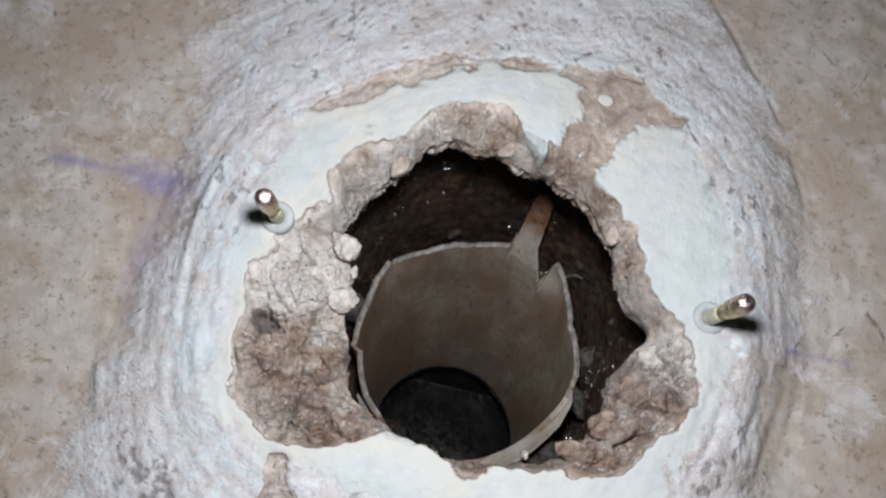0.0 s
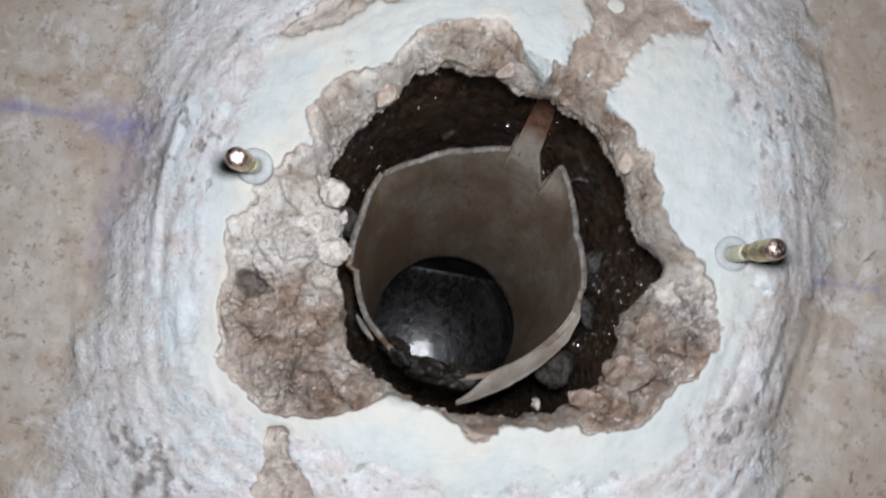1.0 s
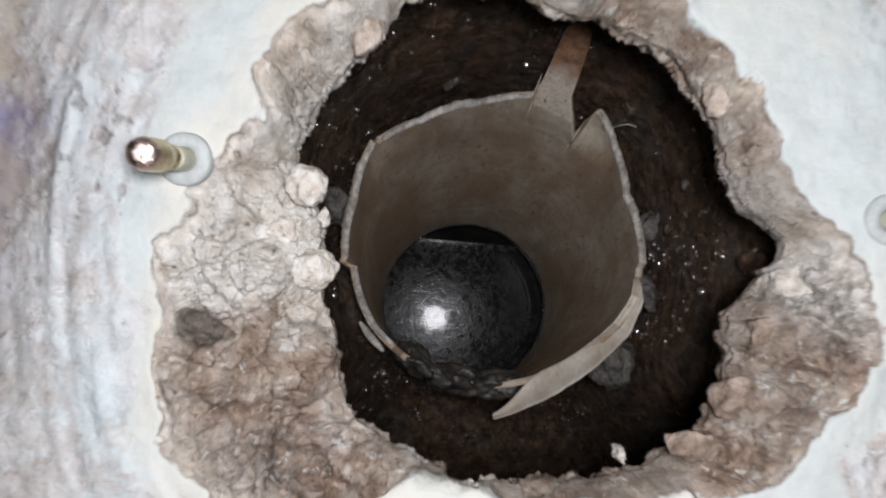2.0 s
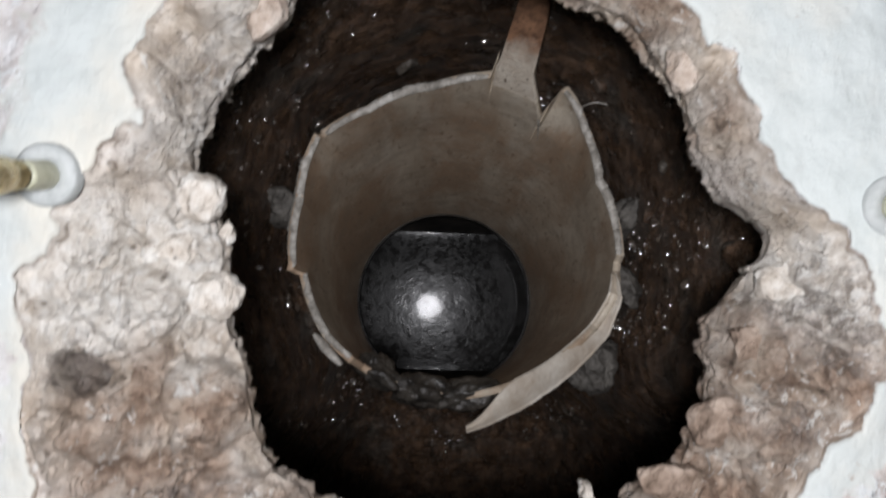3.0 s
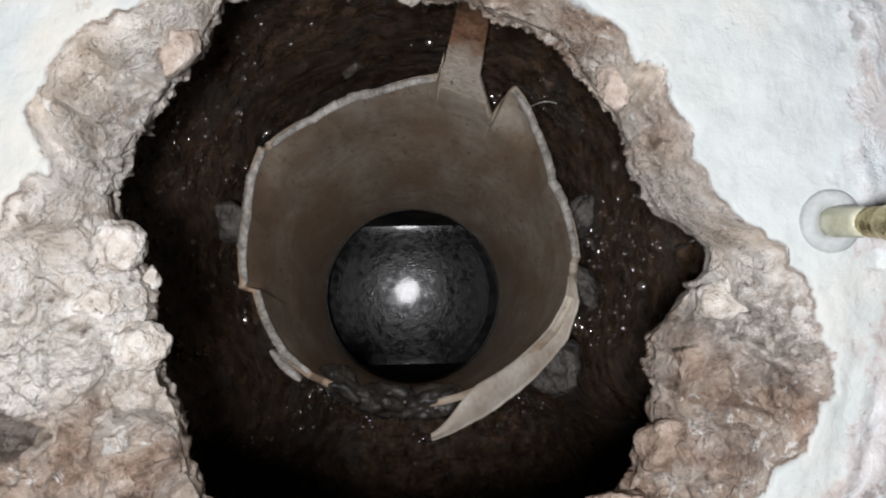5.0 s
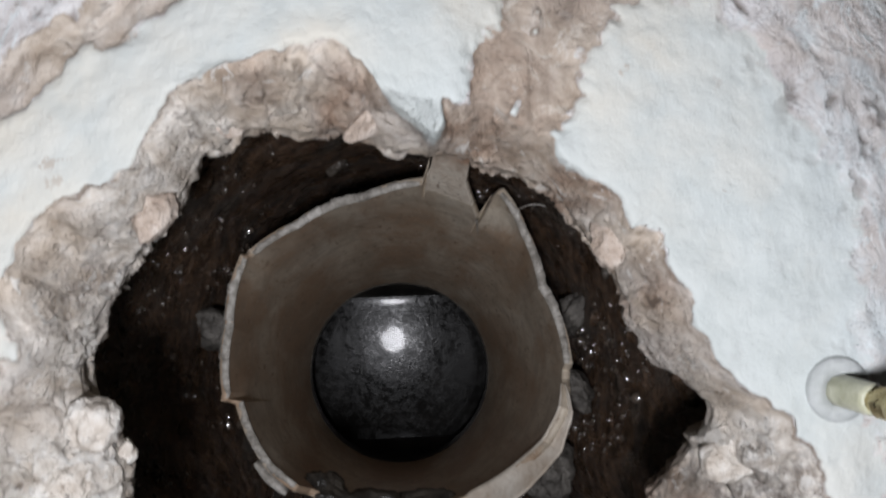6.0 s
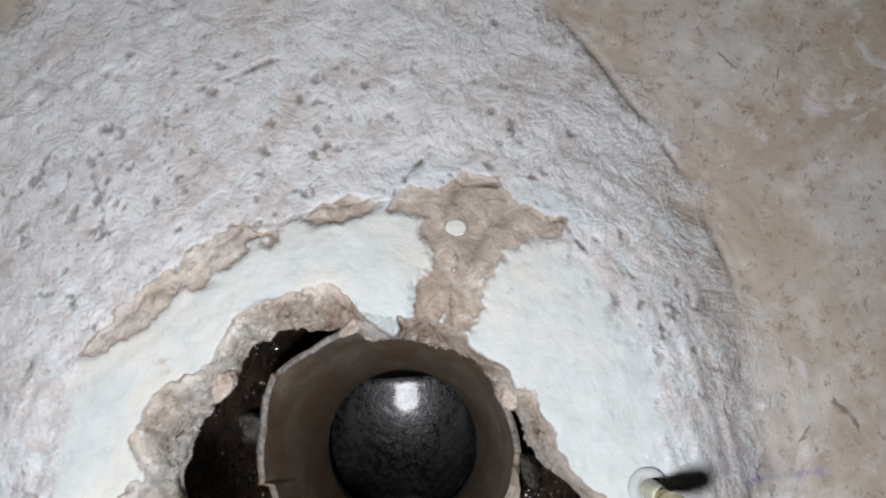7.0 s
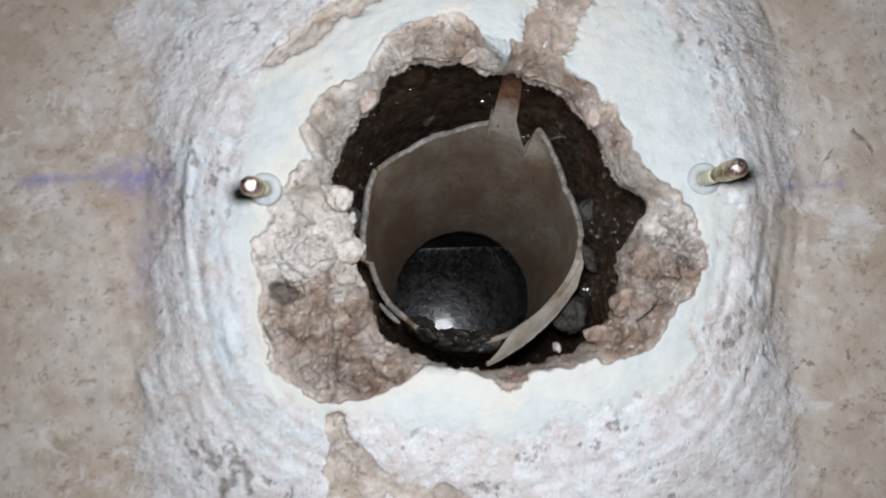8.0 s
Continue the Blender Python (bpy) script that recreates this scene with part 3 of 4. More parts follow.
    ink = np.maximum(ink, smooth(-0.0016, 0.0016, capsule(x, y, (0.104, -0.0015), (0.125, -0.0005), 0.0011, 0.0007) + rag * 0.3) * 0.85)
    ink = np.maximum(ink, 0.22 * smooth(-0.008, 0.006, capsule(x, y, (0.100, 0.006), (0.112, 0.000), 0.005, 0.004) + rag * 1.5))
    peach = smooth(-0.35, 0.3, fbm(x, y, 0.018, 4, 93)) * np.exp(-((x - 0.042) ** 2 + (y - 0.056) ** 2) / 0.012**2)
    halo = smooth(-0.015, -0.001, np.maximum(np.maximum(inside, more), strip) + 0.005 * fbm(x, y, 0.014, 4, 91)) * smooth(-0.45, 0.25, fbm(x, y, 0.03, 3, 92) + 0.15) * (1 - 0.8 * smooth(0.025, 0.045, x) * (1 - smooth(0.02, 0.05, y)))
    halo = np.maximum(halo, peach)
    # grey-blue worn band along the outer edge of the plaster, and the damp stain of the channel
    turn = smooth(math.radians(-5), math.radians(15), ang) * (1 - smooth(math.radians(84), math.radians(98), ang)) + smooth(math.radians(150), math.radians(170), ang) * (1 - smooth(math.radians(215), math.radians(240), ang))
    off = r - e + 0.004 * fbm(x, y, 0.02, 3, 98)
    band = turn * smooth(-0.016, -0.003, off) * (1 - smooth(0.005, 0.011, off)) * smooth(-0.5, 0.2, fbm(x * 1.2, y, 0.016, 4, 99)) * (1 - bare)
    stain = smooth(-0.003, 0.004, np.maximum(more, strip)) * (1 - crag) * (0.35 + 0.65 * smooth(-0.045, -0.005, x))

    # marks drawn out along the ring
    turn_at = (ang + 0.5 * math.pi) % (2 * math.pi)
    su, sw = turn_at * 0.022 + 0.0018 * fbm(x, y, 0.02, 3, 111), r - 0.75 * (e - 0.09) + 0.0016 * fbm(x, y, 0.012, 3, 112)
    streak = np.clip(0.5 + (0.25 + 0.75 * np.cos(ang) ** 2) * (0.55 * fbm(su, sw, 0.0052, 4, 113) + 0.35 * fbm(su * 0.5, sw, 0.013, 3, 114)), 0, 1)

    rift = np.maximum.reduce([capsule(x, y, p, q, 0.0011, 0.0003) for p, q in (((0.0545, -0.0095), (0.0590, -0.0135)), ((0.0590, -0.0135), (0.0655, -0.0165)), ((0.0445, -0.0300), (0.0500, -0.0245)), ((0.0590, -0.0135), (0.0600, -0.0200)))]) + 0.0010 * fbm(x, y, 0.004, 3, 103)
    z = z - 0.0045 * smooth(-0.0006, 0.0007, rift) * bare

    # broken edge going down and back under the slab
    k = np.linspace(0, 1, 40)[1:][:, None]
    zt = z[0][None, :]
    rw = hole[None, :] + 0.0005 * k + 0.016 * k**1.6
    zw = zt - 0.030 * k
    ax = ang1[None, :] * 0.055
    craggy = np.abs(fbm(ax + 0 * k, zw, 0.009, 4, 51)) * 0.005 + np.abs(fbm(ax + 0 * k, zw, 0.0035, 3, 52)) * 0.002 - 0.002
    seam = smooth(0, 0.5, 1 - np.abs(ang1 - math.pi) / math.pi * 1.0)[None, :]
    rw = rw + craggy * smooth(0, 0.15, k) * (0.25 + 0.75 * np.minimum(seam * 8, 1))
    under = np.array([0.02, 0.05, 0.10])[:, None]
    rw = np.vstack([rw, rw[-1:] + under])
    zw = np.vstack([zw, zw[-1:] - under * 0.15])
    xw, yw = CX + rw * ux, CY + rw * uy
    X, Y, Z = np.vstack([xw[::-1], x]), np.vstack([yw[::-1], y]), np.vstack([zw[::-1], z])
    nw = len(rw)

    def full(a, fill):
        return np.vstack([np.full((nw, n), fill, float), a])

    # rows run outward, so the faces look up
    me = grid_mesh("floor", np.stack([X, Y, Z], -1)[::-1], True, {
        "bare": full(bare, 1.0)[::-1], "plaster": full(plaster, 0.0)[::-1], "wash": full(wash, 0.0)[::-1],
        "ink": full(ink, 0.0)[::-1], "pit": full(pit, 0.0)[::-1], "halo": full(halo, 0.0)[::-1], "crag": full(crag, 1.0)[::-1], "band": full(band, 0.0)[::-1], "stain": full(stain, 0.0)[::-1], "streak": full(streak, 0.5)[::-1],
        **{key: np.vstack([patches(spots, xw, yw, seed)[::-1], patches(spots, x, y, seed)])[::-1] for key, spots, seed in (("pale", PALE, 101), ("rust", RUST, 102), ("grime", SPECK, 104))}})
    return part("floor", me, FLOOR)


floor = tagged(build_floor(), "worn concrete floor with a broken hole ringed by chipped white plaster", "floor", kind="structure")


# ---- cavity under the slab ----
PX, PY = 0.0, 0.003


def build_ground():
    n = 420
    a = np.linspace(0, 2 * math.pi, n, endpoint=False)
    s = np.concatenate([np.linspace(0, 0.05, 90), np.linspace(0.053, 0.14, 16)])
    r = 0.0505 + 0.0075 * np.clip(-np.sin(a), 0, 1)[None, :] ** 0.7 + s[:, None]
    ang = a[None, :] + 0 * s[:, None]
    x, y = PX + r * np.cos(ang), PY + r * np.sin(ang)
    near = smooth(math.radians(215), math.radians(250), ang) * (1 - smooth(math.radians(300), math.radians(335), ang))
    east = np.exp(-((((ang + math.pi) % (2 * math.pi) - math.pi) - 0.0) / 0.5) ** 2)
    z = -0.150 + (0.082 + 0.012 * east) * smooth(0.004, 0.028 - 0.004 * east, s[:, None]) * (1 - near) - 0.105 * near * smooth(-0.004, 0.014, s[:, None]) + 0.045 * smooth(0.04, 0.09, s[:, None])
    z = z + np.abs(fbm(x, y, 0.016, 5, 61)) * 0.014 + np.abs(fbm(x, y, 0.006, 3, 62)) * 0.005 - 0.008
    back = smooth(math.radians(66), math.radians(84), ang) * (1 - smooth(math.radians(138), math.radians(152), ang))
    z = z - 0.012 * (1 - smooth(0.006, 0.013, s[:, None])) - 0.05 * back * (1 - smooth(0.012, 0.017, s[:, None] + 0.003 * fbm(x, y, 0.010, 3, 64)))
    z[-1] = -0.02
    z = np.minimum(z, -0.050)
    xyz = np.stack([x, y, z], -1)
    return part("ground", grid_mesh("ground", xyz[::-1]), SOIL), xyz


ground, ground_xyz = build_ground()
tagged(ground, "dark wet soil and rubble in the cavity round the waste pipe", "soil", kind="structure")


# ---- waste pipe ----
Z_RIM, Z_END = -0.120, -0.305


def axis_y(z):
    return PY - 0.021 * (Z_RIM - z) / (Z_RIM - Z_END)


def rim_height(d):
    """Height of the broken rim by angle in degrees."""
    d = d % 360
    keys = [(0, -.1135), (30, -.116), (50, -.1165), (54.5, -.1180), (55.5, -.1195), (57.0, -.1335), (60.0, -.124), (65.0, -.112), (67.0, -.088), (68.5, -.081), (71, -.0785), (74, -.0795),
            (75.8, -.084), (77.2, -.110), (79, -.1165), (83, -.1180),
            (110, -.1185), (144, -.1205), (145, -.1225), (146.5, -.1195), (170, -.120), (194, -.1220), (195, -.1255), (215, -.127), (232, -.1285), (236, -.137),
            (262, -.1415), (272, -.1415), (278, -.1395), (285, -.1375), (302, -.1295), (316, -.1190), (326, -.1080), (338, -.1055), (345, -.1110), (348, -.1150), (351, -.1160), (353, -.1125), (360, -.1135)]
    return np.interp(d, [q[0] for q in keys], [q[1] for q in keys])


def rim_flare(d):
    """How far the rim leans out by angle in degrees."""
    keys = [(0, -.001), (21, -.0036), (40, .001), (54, .0064), (56.5, .006), (58, .0115), (77, .0115), (79, .0), (100, -.0042), (127, -.003), (143, .001), (146, .0025), (170, -.001),
            (192, .0011), (194, .002), (196, -.0012), (220, .0007), (242, .0), (280, .0), (352, .0), (360, -.001)]
    return np.interp(d % 360, [q[0] for q in keys], [q[1] for q in keys])


def pipe_wall(deg, rows, lift=0.0, low=None, low_to=None):
    """Inner points of the pipe wall: rows from the rim (or the height low) down to the end (or low_to)."""
    zr = rim_height(deg) + 0.0005 * fbm(deg * 0.001, deg * 0, 0.004, 3, 71)
    z0 = zr if low is None else np.minimum(zr, low)
    v = np.linspace(0, 1, rows)[:, None] ** (1.5 if low_to is None else 1.0)
    z = z0[None, :] * (1 - v) + np.minimum(z0[None, :] - 0.0001, Z_END if low_to is None else low_to) * v
    rad = np.radians(deg)[None, :]
    tab = ((deg % 360 > 57.2) & (deg % 360 < 78))[None, :]
    up = np.where(tab, np.clip((z + 0.126) / 0.047, 0, 1), smooth(np.where(rim_flare(deg)[None, :] < 0, -0.075, -0.026), 0.0, z - zr[None, :]))
    R = 0.0508 - 0.0040 * (Z_RIM - z) / (Z_RIM - Z_END) + rim_flare(deg)[None, :] * up**1.4 + lift
    return np.stack([PX + R * np.cos(rad), axis_y(z) + R * np.sin(rad), z], -1)


def build_pipe():
    deg = np.linspace(0, 360, 1080, endpoint=False)
    low = np.where((deg > 57.2) & (deg < 78), -0.1225, 0.0)
    inner = pipe_wall(deg, 64, 0.0, low)
    outer = pipe_wall(deg, 64, 0.0024, low)
    body = part("waste_pipe", grid_mesh("waste_pipe", np.concatenate([inner[::-1], outer], 0)[::-1]), PVC)
    tagged(body, "broken grey plastic waste pipe standing in the dark hole", "pipe")
    # pale torn faces along the rim
    for a0, a1, wide, tilt in ((-7, 54, 0.0025, 0.0004), (80, 144, 0.0025, 0.0002), (146.8, 193.5, 0.0034, -0.0016), (196, 231, 0.0024, 0.0)):
        d = np.linspace(a0, a1, int((a1 - a0) * 6))
        top, w = pipe_wall(d, 64)[0], 0.35 + 0.65 * np.sin(np.linspace(0.05, math.pi - 0.05, len(d))) ** 0.5
        rad = np.radians(d)
        out = np.stack([np.cos(rad), np.sin(rad), 0 * rad], -1)
        w = w + 0.25 * fbm(d * 0.001, 0 * d, 0.003, 3, 74)
        wob = (0.0007 * fbm(d * 0.001, 0 * d, 0.0015, 3, 75))[:, None]
        lip = [top - out * 0.0002 + [0, 0, -0.0006], top - out * 0.0002 + [0, 0, 0.0002] + wob * [0, 0, 0.5], top + out * (wide * w)[:, None] * 0.5 + [0, 0, 0.0006] + wob * [0, 0, 1],
               top + out * (wide * w)[:, None] + [0, 0, tilt] + wob * [0, 0, 1], top + out * (wide * w)[:, None] * 1.05 + [0, 0, -0.004]]
        part("torn_edge", grid_mesh("torn_edge", np.stack(lip)[::-1], False), EDGE, body, "pale ragged broken plastic rim")
    # bent strip left standing
    d = np.linspace(57.3, 77.9, 124)
    zi, zo = pipe_wall(d, 40, 0.0, None, -0.1225), pipe_wall(d, 40, 0.0024, None, -0.1225)
    sheet = np.concatenate([np.concatenate([zi[::-1], zo], 0)], 1)
    part("tab", grid_mesh("tab", sheet[::-1], False), TAB, body, "upright broken strip stained rusty brown")
    # sliver split off outside the rim
    d = np.linspace(217, 231, 60)
    rad = np.radians(d)
    out = np.stack([np.cos(rad), np.sin(rad), 0 * rad], -1)
    base = np.array([PX, PY, -0.1295]) + out * 0.0565 + (0.0006 * fbm(d * 0.001, 0 * d, 0.002, 3, 79))[:, None] * [0, 0, 1]
    w = (0.0012 * np.sin(np.linspace(0.1, 3.0, len(d))) ** 0.5)[:, None]
    rows = [base - out * w - [0, 0, 0.006], base - out * w, base + out * w * 0.3 + [0, 0, 0.0004], base + out * w, base + out * w - [0, 0, 0.006]]
    part("sliver", grid_mesh("sliver", np.stack(rows)[::-1], False), EDGE, body, "pale split sliver beside the rim")
    # hairline split below the notch
    t = np.linspace(0, 1, 14)
    rad, z = np.radians(57.0 - 3.0 * t), -0.1325 - 0.017 * t
    R = 0.0508 - 0.0040 * (Z_RIM - z) / (Z_RIM - Z_END) - 0.0002
    mid = np.stack([PX + R * np.cos(rad), axis_y(z) + R * np.sin(rad), z], -1)
    side = np.stack([-np.sin(rad), np.cos(rad), 0 * rad], -1) * (0.00045 * (1 - t) + 0.0001)[:, None]
    inn = np.stack([np.cos(rad), np.sin(rad), 0 * rad], -1) * 0.0003
    part("split", grid_mesh("split", np.stack([mid - side, mid - inn * 0.3, mid + side]), False), EDGE, body, "pale hairline split")
    # stiff hair caught at the rim
    t = np.linspace(0, 1, 12)[:, None]
    line = np.array([0.0385, 0.0445, -0.1175]) + t * np.array([0.0085, 0.0005, 0.003]) + np.sin(t * 3) * np.array([0, 0.0012, 0.0008])
    b = np.linspace(0, 2 * math.pi, 6, endpoint=False)
    hair = line[:, None, :] + 0.00016 * np.stack([0 * b, np.cos(b), np.sin(b)], -1)[None]
    part("fibre", grid_mesh("fibre", hair), EDGE, body, "pale stiff fibre")
    # broad piece of the wall bent outwards, from the fold to its broken outer edge
    d = np.linspace(276, 346, 240)
    fold = pipe_wall(d, 64)[0]
    keys = [271, 278, 285, 302, 316, 326, 338, 346]
    reach = np.interp(d, keys, [.0650, .0632, .0613, .0585, .0572, .0570, .0543, .0510]) + 0.0005 * fbm(d * 0.001, 0 * d, 0.006, 4, 77)
    level = np.interp(d, keys, [-.1420, -.1375, -.1335, -.1225, -.1135, -.1064, -.1045, -.1105]) + 0.0006 * fbm(d * 0.001, 0 * d, 0.004, 4, 78)
    rad = np.radians(d)
    out = np.stack([np.cos(rad), np.sin(rad), 0 * rad], -1)
    edge = np.stack([PX + reach * np.cos(rad), axis_y(level) + reach * np.sin(rad), level], -1)
    narrow = (1 - smooth(274, 298, d))[:, None]
    fold = fold * (1 - 0.92 * narrow) + (edge - [0, 0, 0.0008]) * 0.92 * narrow
    sag = lambda f: fold * (1 - f) + edge * f - np.array([0, 0, 0.0016]) * math.sin(math.pi * f)
    lip = [fold - out * 0.0003 - [0, 0, 0.003]] + [sag(f) - out * 0.0003 * (1 - f) for f in np.linspace(0.0, 1.0, 12)] + [edge + out * 0.0006 - [0, 0, 0.0007], edge + out * 0.0002 - [0, 0, 0.0024]]
    lip = lip + [sag(f) - [0, 0, 0.0024] for f in np.linspace(0.9, 0.2, 4)]
    part("flap", grid_mesh("flap", np.stack(lip)[::-1], False), FLAP, body, "broad pale piece of pipe wall bent outwards")
    return body


pipe = build_pipe()


def build_drain():
    """Black horizontal drain below the pipe, open where the pipe drops in."""
    yc = axis_y(Z_END)
    x = np.linspace(-0.16, 0.16, 161)[:, None]
    a = np.linspace(0, 2 * math.pi, 120, endpoint=False)[None, :]
    zc, R = Z_END - 0.013, 0.049
    P = np.stack([x + 0 * a, yc + R * np.cos(a) + 0 * x, zc + R * np.sin(a) + 0 * x], -1)

    def keep(c):
        return ~((c[:, 2] > zc) & (np.hypot(c[:, 0], c[:, 1] - yc) < 0.0520))

    ob = part("drain_pipe", grid_mesh("drain_pipe", P, True, None, keep), BLACK)
    tagged(ob, "black horizontal drain pipe under the waste pipe", "pipe")
    z = np.array([Z_END - 0.0006, Z_END - 0.005, Z_END - 0.013, Z_END - 0.030])[:, None]
    b = np.linspace(0, 2 * math.pi, 120, endpoint=False)[None, :]
    r = 0.0470 + 0 * z
    sleeve = np.stack([r * np.cos(b) + 0 * z, yc + r * np.sin(b) + 0 * z, z + 0.012 * np.abs(np.cos(b)) * (z < Z_END - 0.02) * 0 + 0 * b], -1)[:3]
    part("collar", grid_mesh("collar", sleeve), BLACK, ob, "black collar where the pipes join")
    lipring = [(0.0476, Z_END + 0.0032), (0.0466, Z_END + 0.0020), (0.0463, Z_END + 0.0014), (0.0463, Z_END + 0.0006), (0.0470, Z_END - 0.0004)]
    ringm = np.stack([np.stack([q * np.cos(b[0]), yc + q * np.sin(b[0]), h + 0 * b[0]], -1) for q, h in lipring])
    part("seal_ring", grid_mesh("seal_ring", ringm), CLOD, ob, "thin worn grey seal ring")
    g = np.linspace(-1, 1, 60)
    half = 0.0405
    W = np.stack([0.12 * g[None, :] + 0 * g[:, None], yc + half * g[:, None] + 0 * g[None, :], zc - 0.0275 + 0.0003 * np.abs(g[:, None]) ** 12 + 0 * g[None, :]], -1)
    water = part("water", grid_mesh("water", W, False), WATER)
    return tagged(water, "still black water standing in the drain", "water", kind="structure")


build_drain()


# ---- anchor bolts ----
def build_bolt():
    bolt = part("anchor_bolt", lathe([(0, -0.012), (0.0019, -0.012), (0.0019, 0.007), (0.0018, 0.010)] + [
        (0.00225 + 0.00022 * (i % 2), 0.0105 + 0.00050 * i) for i in range(8)] + [(0.0028, 0.0150), (0.0031, 0.0170), (0.0031, 0.0252), (0.0029, 0.0268), (0.0022, 0.0278), (0.0010, 0.0281), (0, 0.0281)], 32, 0.00003, 2), BRASS)
    part("sleeve", lathe([(0.0019, -0.008), (0.0025, -0.008), (0.0026, 0.0015), (0.0025, 0.0080), (0.0022, 0.0090), (0.0018, 0.0090)], 28, 0.00006, 4), SLEEVE, bolt, "yellowish plastic sleeve round the shank")
    part("washer", lathe([(0.0022, -0.003), (0.0022, 0.0001), (0.0040, 0.0004), (0.0051, 0.0002), (0.0055, -0.0003), (0.0056, -0.003)], 44, 0.00002, 5), PLUG, bolt, "flat grey plastic plug collar")
    return bolt


bolt = build_bolt()
bolt.matrix_world = pose(-0.0733, 0.0, 0.0024, 9.0, 2.2, 0) @ pose(0, 0, 0, 0, 0, 30)
tagged(bolt, "worn brass anchor bolt with coppery tip in the plaster", "bolt", "anchor bolts beside the hole")
bolt_b = copy_thing(bolt, pose(0.0733, 0.0, 0.0012, 4.5, 4.0, 0) @ pose(0, 0, 0, 0, 0, 110))
tagged(bolt_b, "worn brass anchor bolt in a grey plastic plug", "bolt")


# ---- lumps along the broken edge ----
def lump(x, y, z, size, seed, material, label="", rough=0.25):
    ob = part("mortar_lump", blob(size, seed, rough, 4), material, floor, label)
    ob.matrix_basis = pose(x, y, z, 10 * seed % 40, 7 * seed % 30, 53 * seed % 360)
    return ob


lump(-0.0493, -0.0015, -0.0085, (0.0041, 0.0046, 0.0042), 1, LUMP, "round white mortar blob", 0.24)
lump(-0.0468, -0.0195, -0.0105, (0.0044, 0.0052, 0.0050), 2, LUMP, "", 0.22)
lump(-0.0550, -0.0115, -0.0105, (0.0050, 0.0048, 0.0040), 3, LUMP, "", 0.25)


# stones bared along the broken edge, as pieces of the floor
def edge_stones():
    for x, y, z, size, seed, mat in ((-0.058, -0.024, -0.0075, (0.0085, 0.0075, 0.0045), 1, LUMP), (-0.049, -0.038, -0.0110, (0.0095, 0.0105, 0.0065), 2, STONE), (-0.064, -0.045, -0.0065, (0.0075, 0.0065, 0.0040), 3, STONE),
                                     (-0.046, -0.054, -0.0095, (0.0090, 0.0060, 0.0055), 4, EARTH), (-0.032, -0.0605, -0.0100, (0.0080, 0.0050, 0.0050), 5, EARTH), (0.0600, -0.0135, -0.0125, (0.0075, 0.0060, 0.0055), 6, LUMP),
                                     (0.0560, -0.0265, -0.0120, (0.0075, 0.0080, 0.0060), 7, EARTH), (0.0480, -0.0400, -0.0120, (0.0075, 0.0075, 0.0060), 8, EARTH), (0.0385, -0.0510, -0.0105, (0.0075, 0.0050, 0.0050), 9, EARTH),
                                     (-0.0010, 0.0475, -0.0035, (0.0065, 0.0040, 0.0045), 10, STONE), (-0.0260, 0.0500, -0.0065, (0.0075, 0.0055, 0.0050), 11, STONE), (-0.0400, 0.0330, -0.0080, (0.0055, 0.0060, 0.0050), 12, STONE),
                                     (0.0390, 0.0260, -0.0085, (0.0040, 0.0060, 0.0050), 13, STONE)):
        ob = part("mortar_stone", chunk(size, seed), mat, floor)
        ob.matrix_basis = pose(x, y, z - 0.0015, 8 * (seed % 5) - 16, 6 * (seed % 4) - 9, 47 * seed % 30)


# ---- clods and grit in the cavity ----
def clod(x, y, z, size, seed, label="grey-brown clod of soil beside the pipe", material=None):
    ob = part("soil_clod", blob(size, seed, 0.35, 4), material or CLOD)
    ob.matrix_basis = pose(x, y, z, 20 * seed % 50, 10, 70 * seed % 360)
    return tagged(ob, label, "clod")


clod(-0.0600, 0.0120, -0.138, (0.006, 0.010, 0.010), 1)
clod(0.0600, 0.0130, -0.138, (0.005, 0.008, 0.010), 2)
clod(0.0575, -0.0120, -0.128, (0.004, 0.007, 0.010), 3)
clod(0.0480, -0.0380, -0.135, (0.009, 0.008, 0.010), 4)
MOUND = "dark mound of soil spilled over the pipe rim"
for mx, my, mz, turn, size, seed in ((-0.0235, -0.0445, -0.1450, -30, (0.0100, 0.0052, 0.0080), 7), (-0.0085, -0.0500, -0.1455, -6, (0.0115, 0.0058, 0.0085), 9), (0.0070, -0.0505, -0.1455, 10, (0.0110, 0.0056, 0.0082), 4)):
    mound = clod(mx, my, mz, size, seed, MOUND, MUD)
    mound.matrix_basis = pose(mx, my, mz, 0, 0, turn)


def chunk(size, seed):
    """An angular broken stone: a rough hull with worn edges."""
    rnd = random.Random(seed)
    bm = bmesh.new()
    for i in range(16):
        v = Vector((rnd.gauss(0, 1), rnd.gauss(0, 1), rnd.gauss(0, 1))).normalized() * rnd.uniform(0.8, 1.0)
        bm.verts.new((v.x * size[0], v.y * size[1], v.z * size[2]))
    hull = bmesh.ops.convex_hull(bm, input=bm.verts[:])
    loose = [v for v in bm.verts if not v.link_faces]
    bmesh.ops.delete(bm, geom=loose, context="VERTS")
    bmesh.ops.subdivide_edges(bm, edges=bm.edges[:], cuts=4, use_grid_fill=True)
    for i in range(2):
        bmesh.ops.smooth_vert(bm, verts=bm.verts[:], factor=0.5, use_axis_x=True, use_axis_y=True, use_axis_z=True)
    for v in bm.verts:
        d = noise.fractal(v.co * 350 + Vector((seed, 0, 0)), 0.9, 2.0, 4)
        v.co += v.co.normalized() * d * 0.14 * min(size)
    bmesh.ops.recalc_face_normals(bm, faces=bm.faces[:])
    return bm


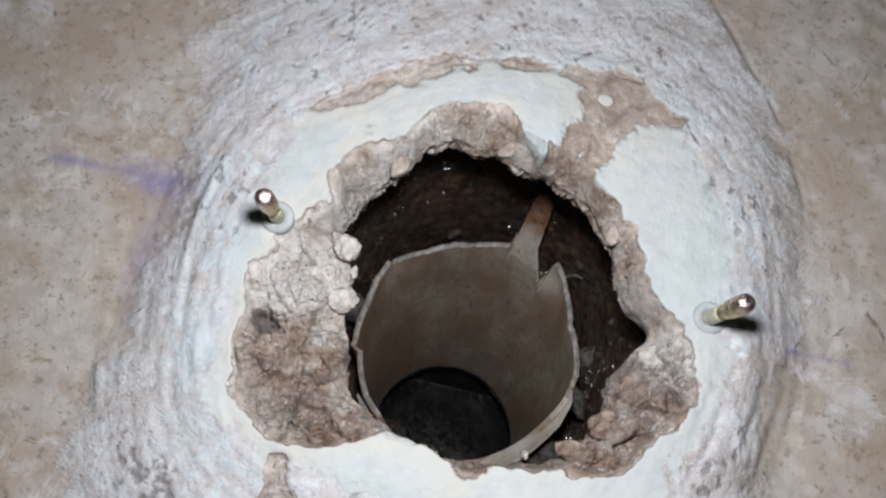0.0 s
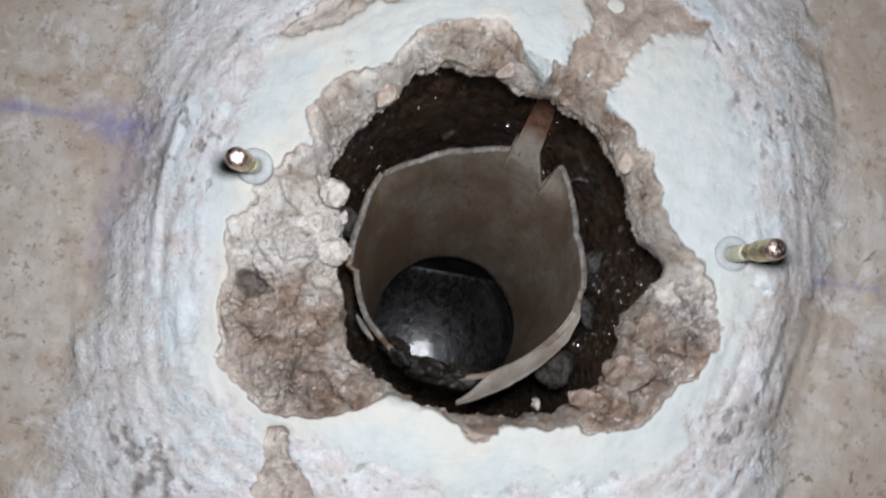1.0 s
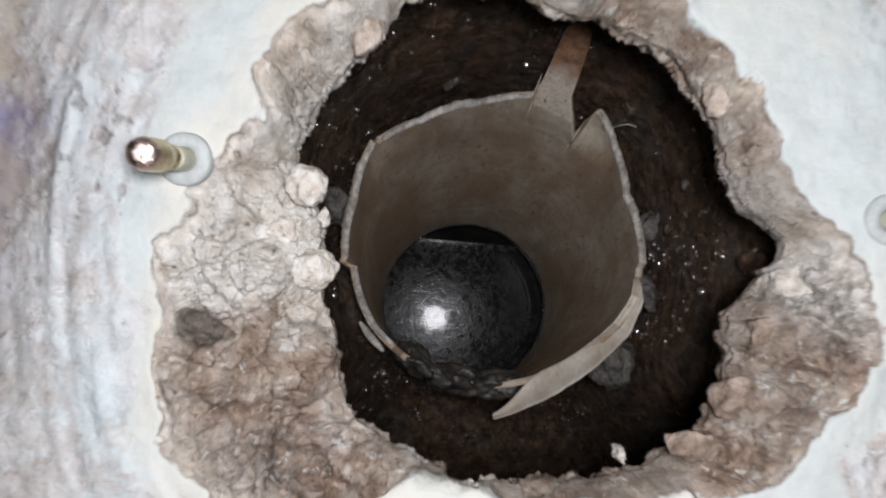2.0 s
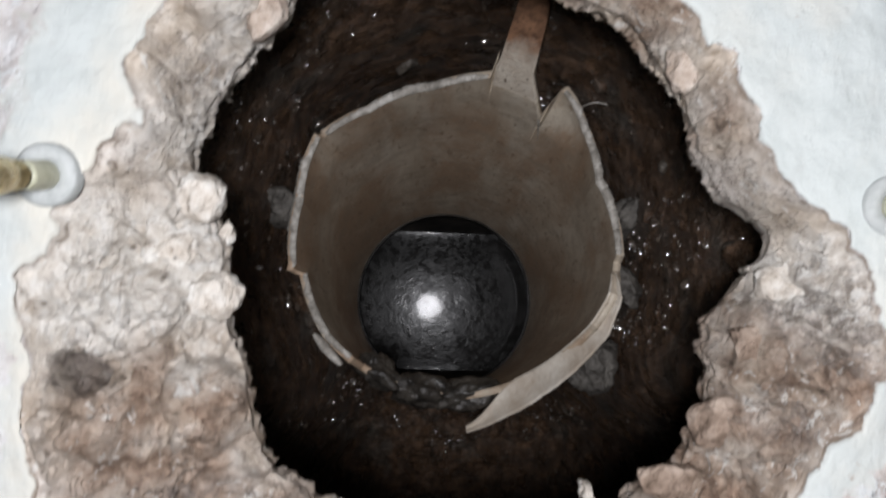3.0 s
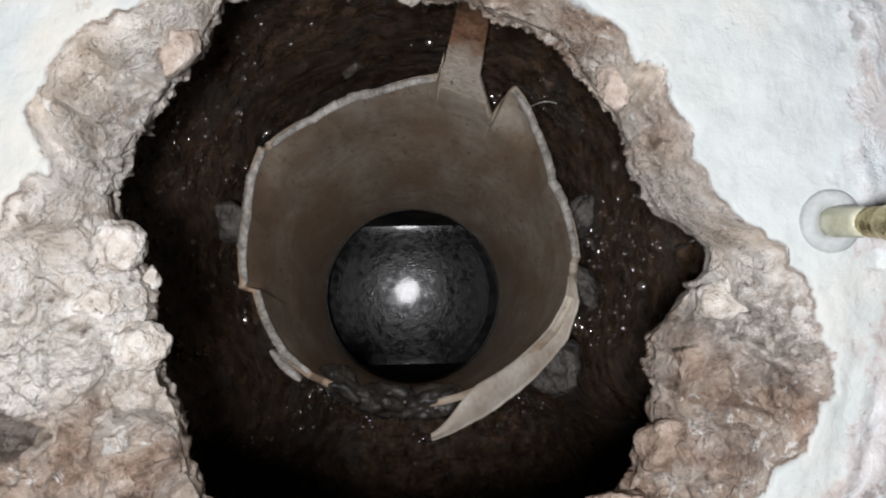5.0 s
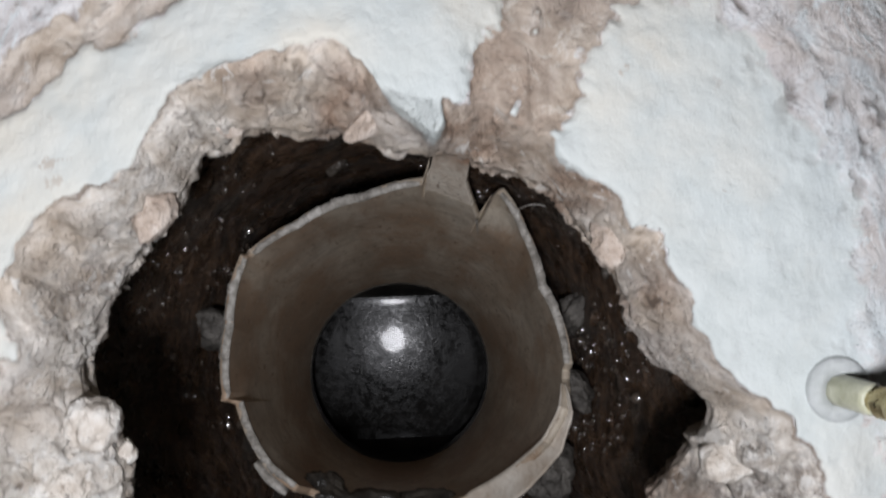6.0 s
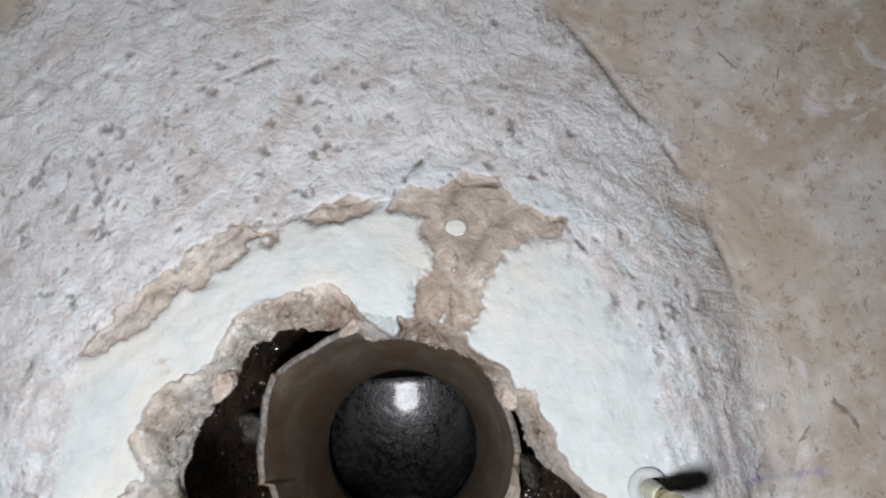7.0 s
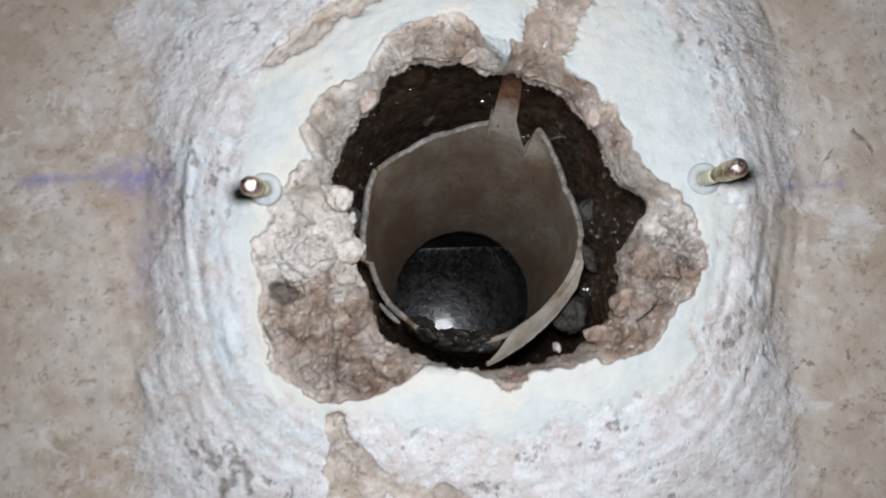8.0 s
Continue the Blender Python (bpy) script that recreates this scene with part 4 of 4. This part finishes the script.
# stones loose in the wall of the cavity
rnd = random.Random(11)
for i in range(26):
    deg, dist = rnd.uniform(-25, 205), rnd.uniform(0.062, 0.080)
    px, py = PX + dist * math.cos(math.radians(deg)), PY + dist * math.sin(math.radians(deg))
    col = int((deg % 360) / 360 * ground_xyz.shape[1])
    row = int(np.argmin(np.abs(np.hypot(ground_xyz[:, col, 0] - PX, ground_xyz[:, col, 1] - PY) - dist)))
    h = rnd.uniform(0.0025, 0.0055)
    stone = part("rubble_stone", chunk((h * rnd.uniform(0.9, 1.6), h * rnd.uniform(0.8, 1.2), h), 40 + i), SOIL if i % 3 else RUBBLE)
    stone.matrix_basis = pose(px, py, float(ground_xyz[row, col, 2]) + h * 0.25, rnd.uniform(0, 360), rnd.uniform(0, 60), rnd.uniform(0, 360))
    tagged(stone, "dark wet rubble stone bedded in soil" if i % 3 else "greyish wet rubble stone bedded in soil", "stone", "rubble stones round the pipe")


def build_grit():
    """Wet grains over the soil of the cavity, as one mesh."""
    rnd = random.Random(5)
    bm = bmesh.new()
    heaps = [(rnd.randrange(12, 68), rnd.randrange(ground_xyz.shape[1])) for i in range(70)]
    for i in range(1000):
        row, col = rnd.choice(heaps)
        row, col = min(max(int(row + rnd.gauss(0, 4)), 8), 75), int(col + rnd.gauss(0, 5)) % ground_xyz.shape[1]
        p = Vector(ground_xyz[row, col])
        size = rnd.uniform(0.0004, 0.0010) * (1.7 if rnd.random() < 0.15 else 1)
        made = bmesh.ops.create_icosphere(bm, subdivisions=1 if size < 0.0005 else 2, radius=size)["verts"]
        st = Vector((rnd.uniform(0.8, 1.5), rnd.uniform(0.8, 1.5), rnd.uniform(0.25, 0.5)))
        lean = Euler((rnd.gauss(0, 0.40), rnd.gauss(0, 0.40), rnd.uniform(0, 6))).to_matrix()
        for v in made:
            v.co = p + lean @ Vector((v.co.x * st.x, v.co.y * st.y, v.co.z * st.z)) * (1 + 0.15 * noise.noise(v.co * 3000 + p * 50))
    return tagged(part("grit", bm, GRIT), "wet glistening grains scattered over dark soil", "grit", kind="stuff")


build_grit()
flake = part("plaster_flake", blob((0.0011, 0.0016, 0.0042), 21, 0.4, 3), LUMP)
flake.matrix_basis = pose(0.0243, -0.0545, -0.0185, 12, 8, 0)
tagged(flake, "small white plaster flake hanging at the broken edge", "flake")

edge_stones()
crumb = part("mortar_crumb", chunk((0.0022, 0.0028, 0.0020), 77), LUMP)
crumb.matrix_basis = pose(-0.0462, -0.0075, -0.0150, 20, 30, 0)
tagged(crumb, "small pale mortar crumb clinging under the broken edge", "crumb")


# ---- plain unseen room, added to close the place and bounce light ----
def slab(name, x0, x1, y0, y1, z0, z1):
    bm = bmesh.new()
    bmesh.ops.create_cube(bm, size=1.0)
    for v in bm.verts:
        v.co = Vector((x0 + (v.co.x + 0.5) * (x1 - x0), y0 + (v.co.y + 0.5) * (y1 - y0), z0 + (v.co.z + 0.5) * (z1 - z0)))
    ob = part(name, bm, WALL)
    ob.data.polygons.foreach_set("use_smooth", [False] * 6)
    return tagged(ob, "unseen plain pale painted surface added to close the room", "ceiling" if name == "ceiling" else "wall", kind="structure")


slab("wall_north", -0.80, 0.80, 0.70, 0.80, -0.03, 2.4)
slab("wall_south", -0.80, 0.80, -0.90, -0.80, -0.03, 2.4)
slab("wall_east", 0.70, 0.80, -0.80, 0.70, -0.03, 2.4)
slab("wall_west", -0.80, -0.70, -0.80, 0.70, -0.03, 2.4)
slab("ceiling", -0.80, 0.80, -0.90, 0.80, 2.4, 2.5)
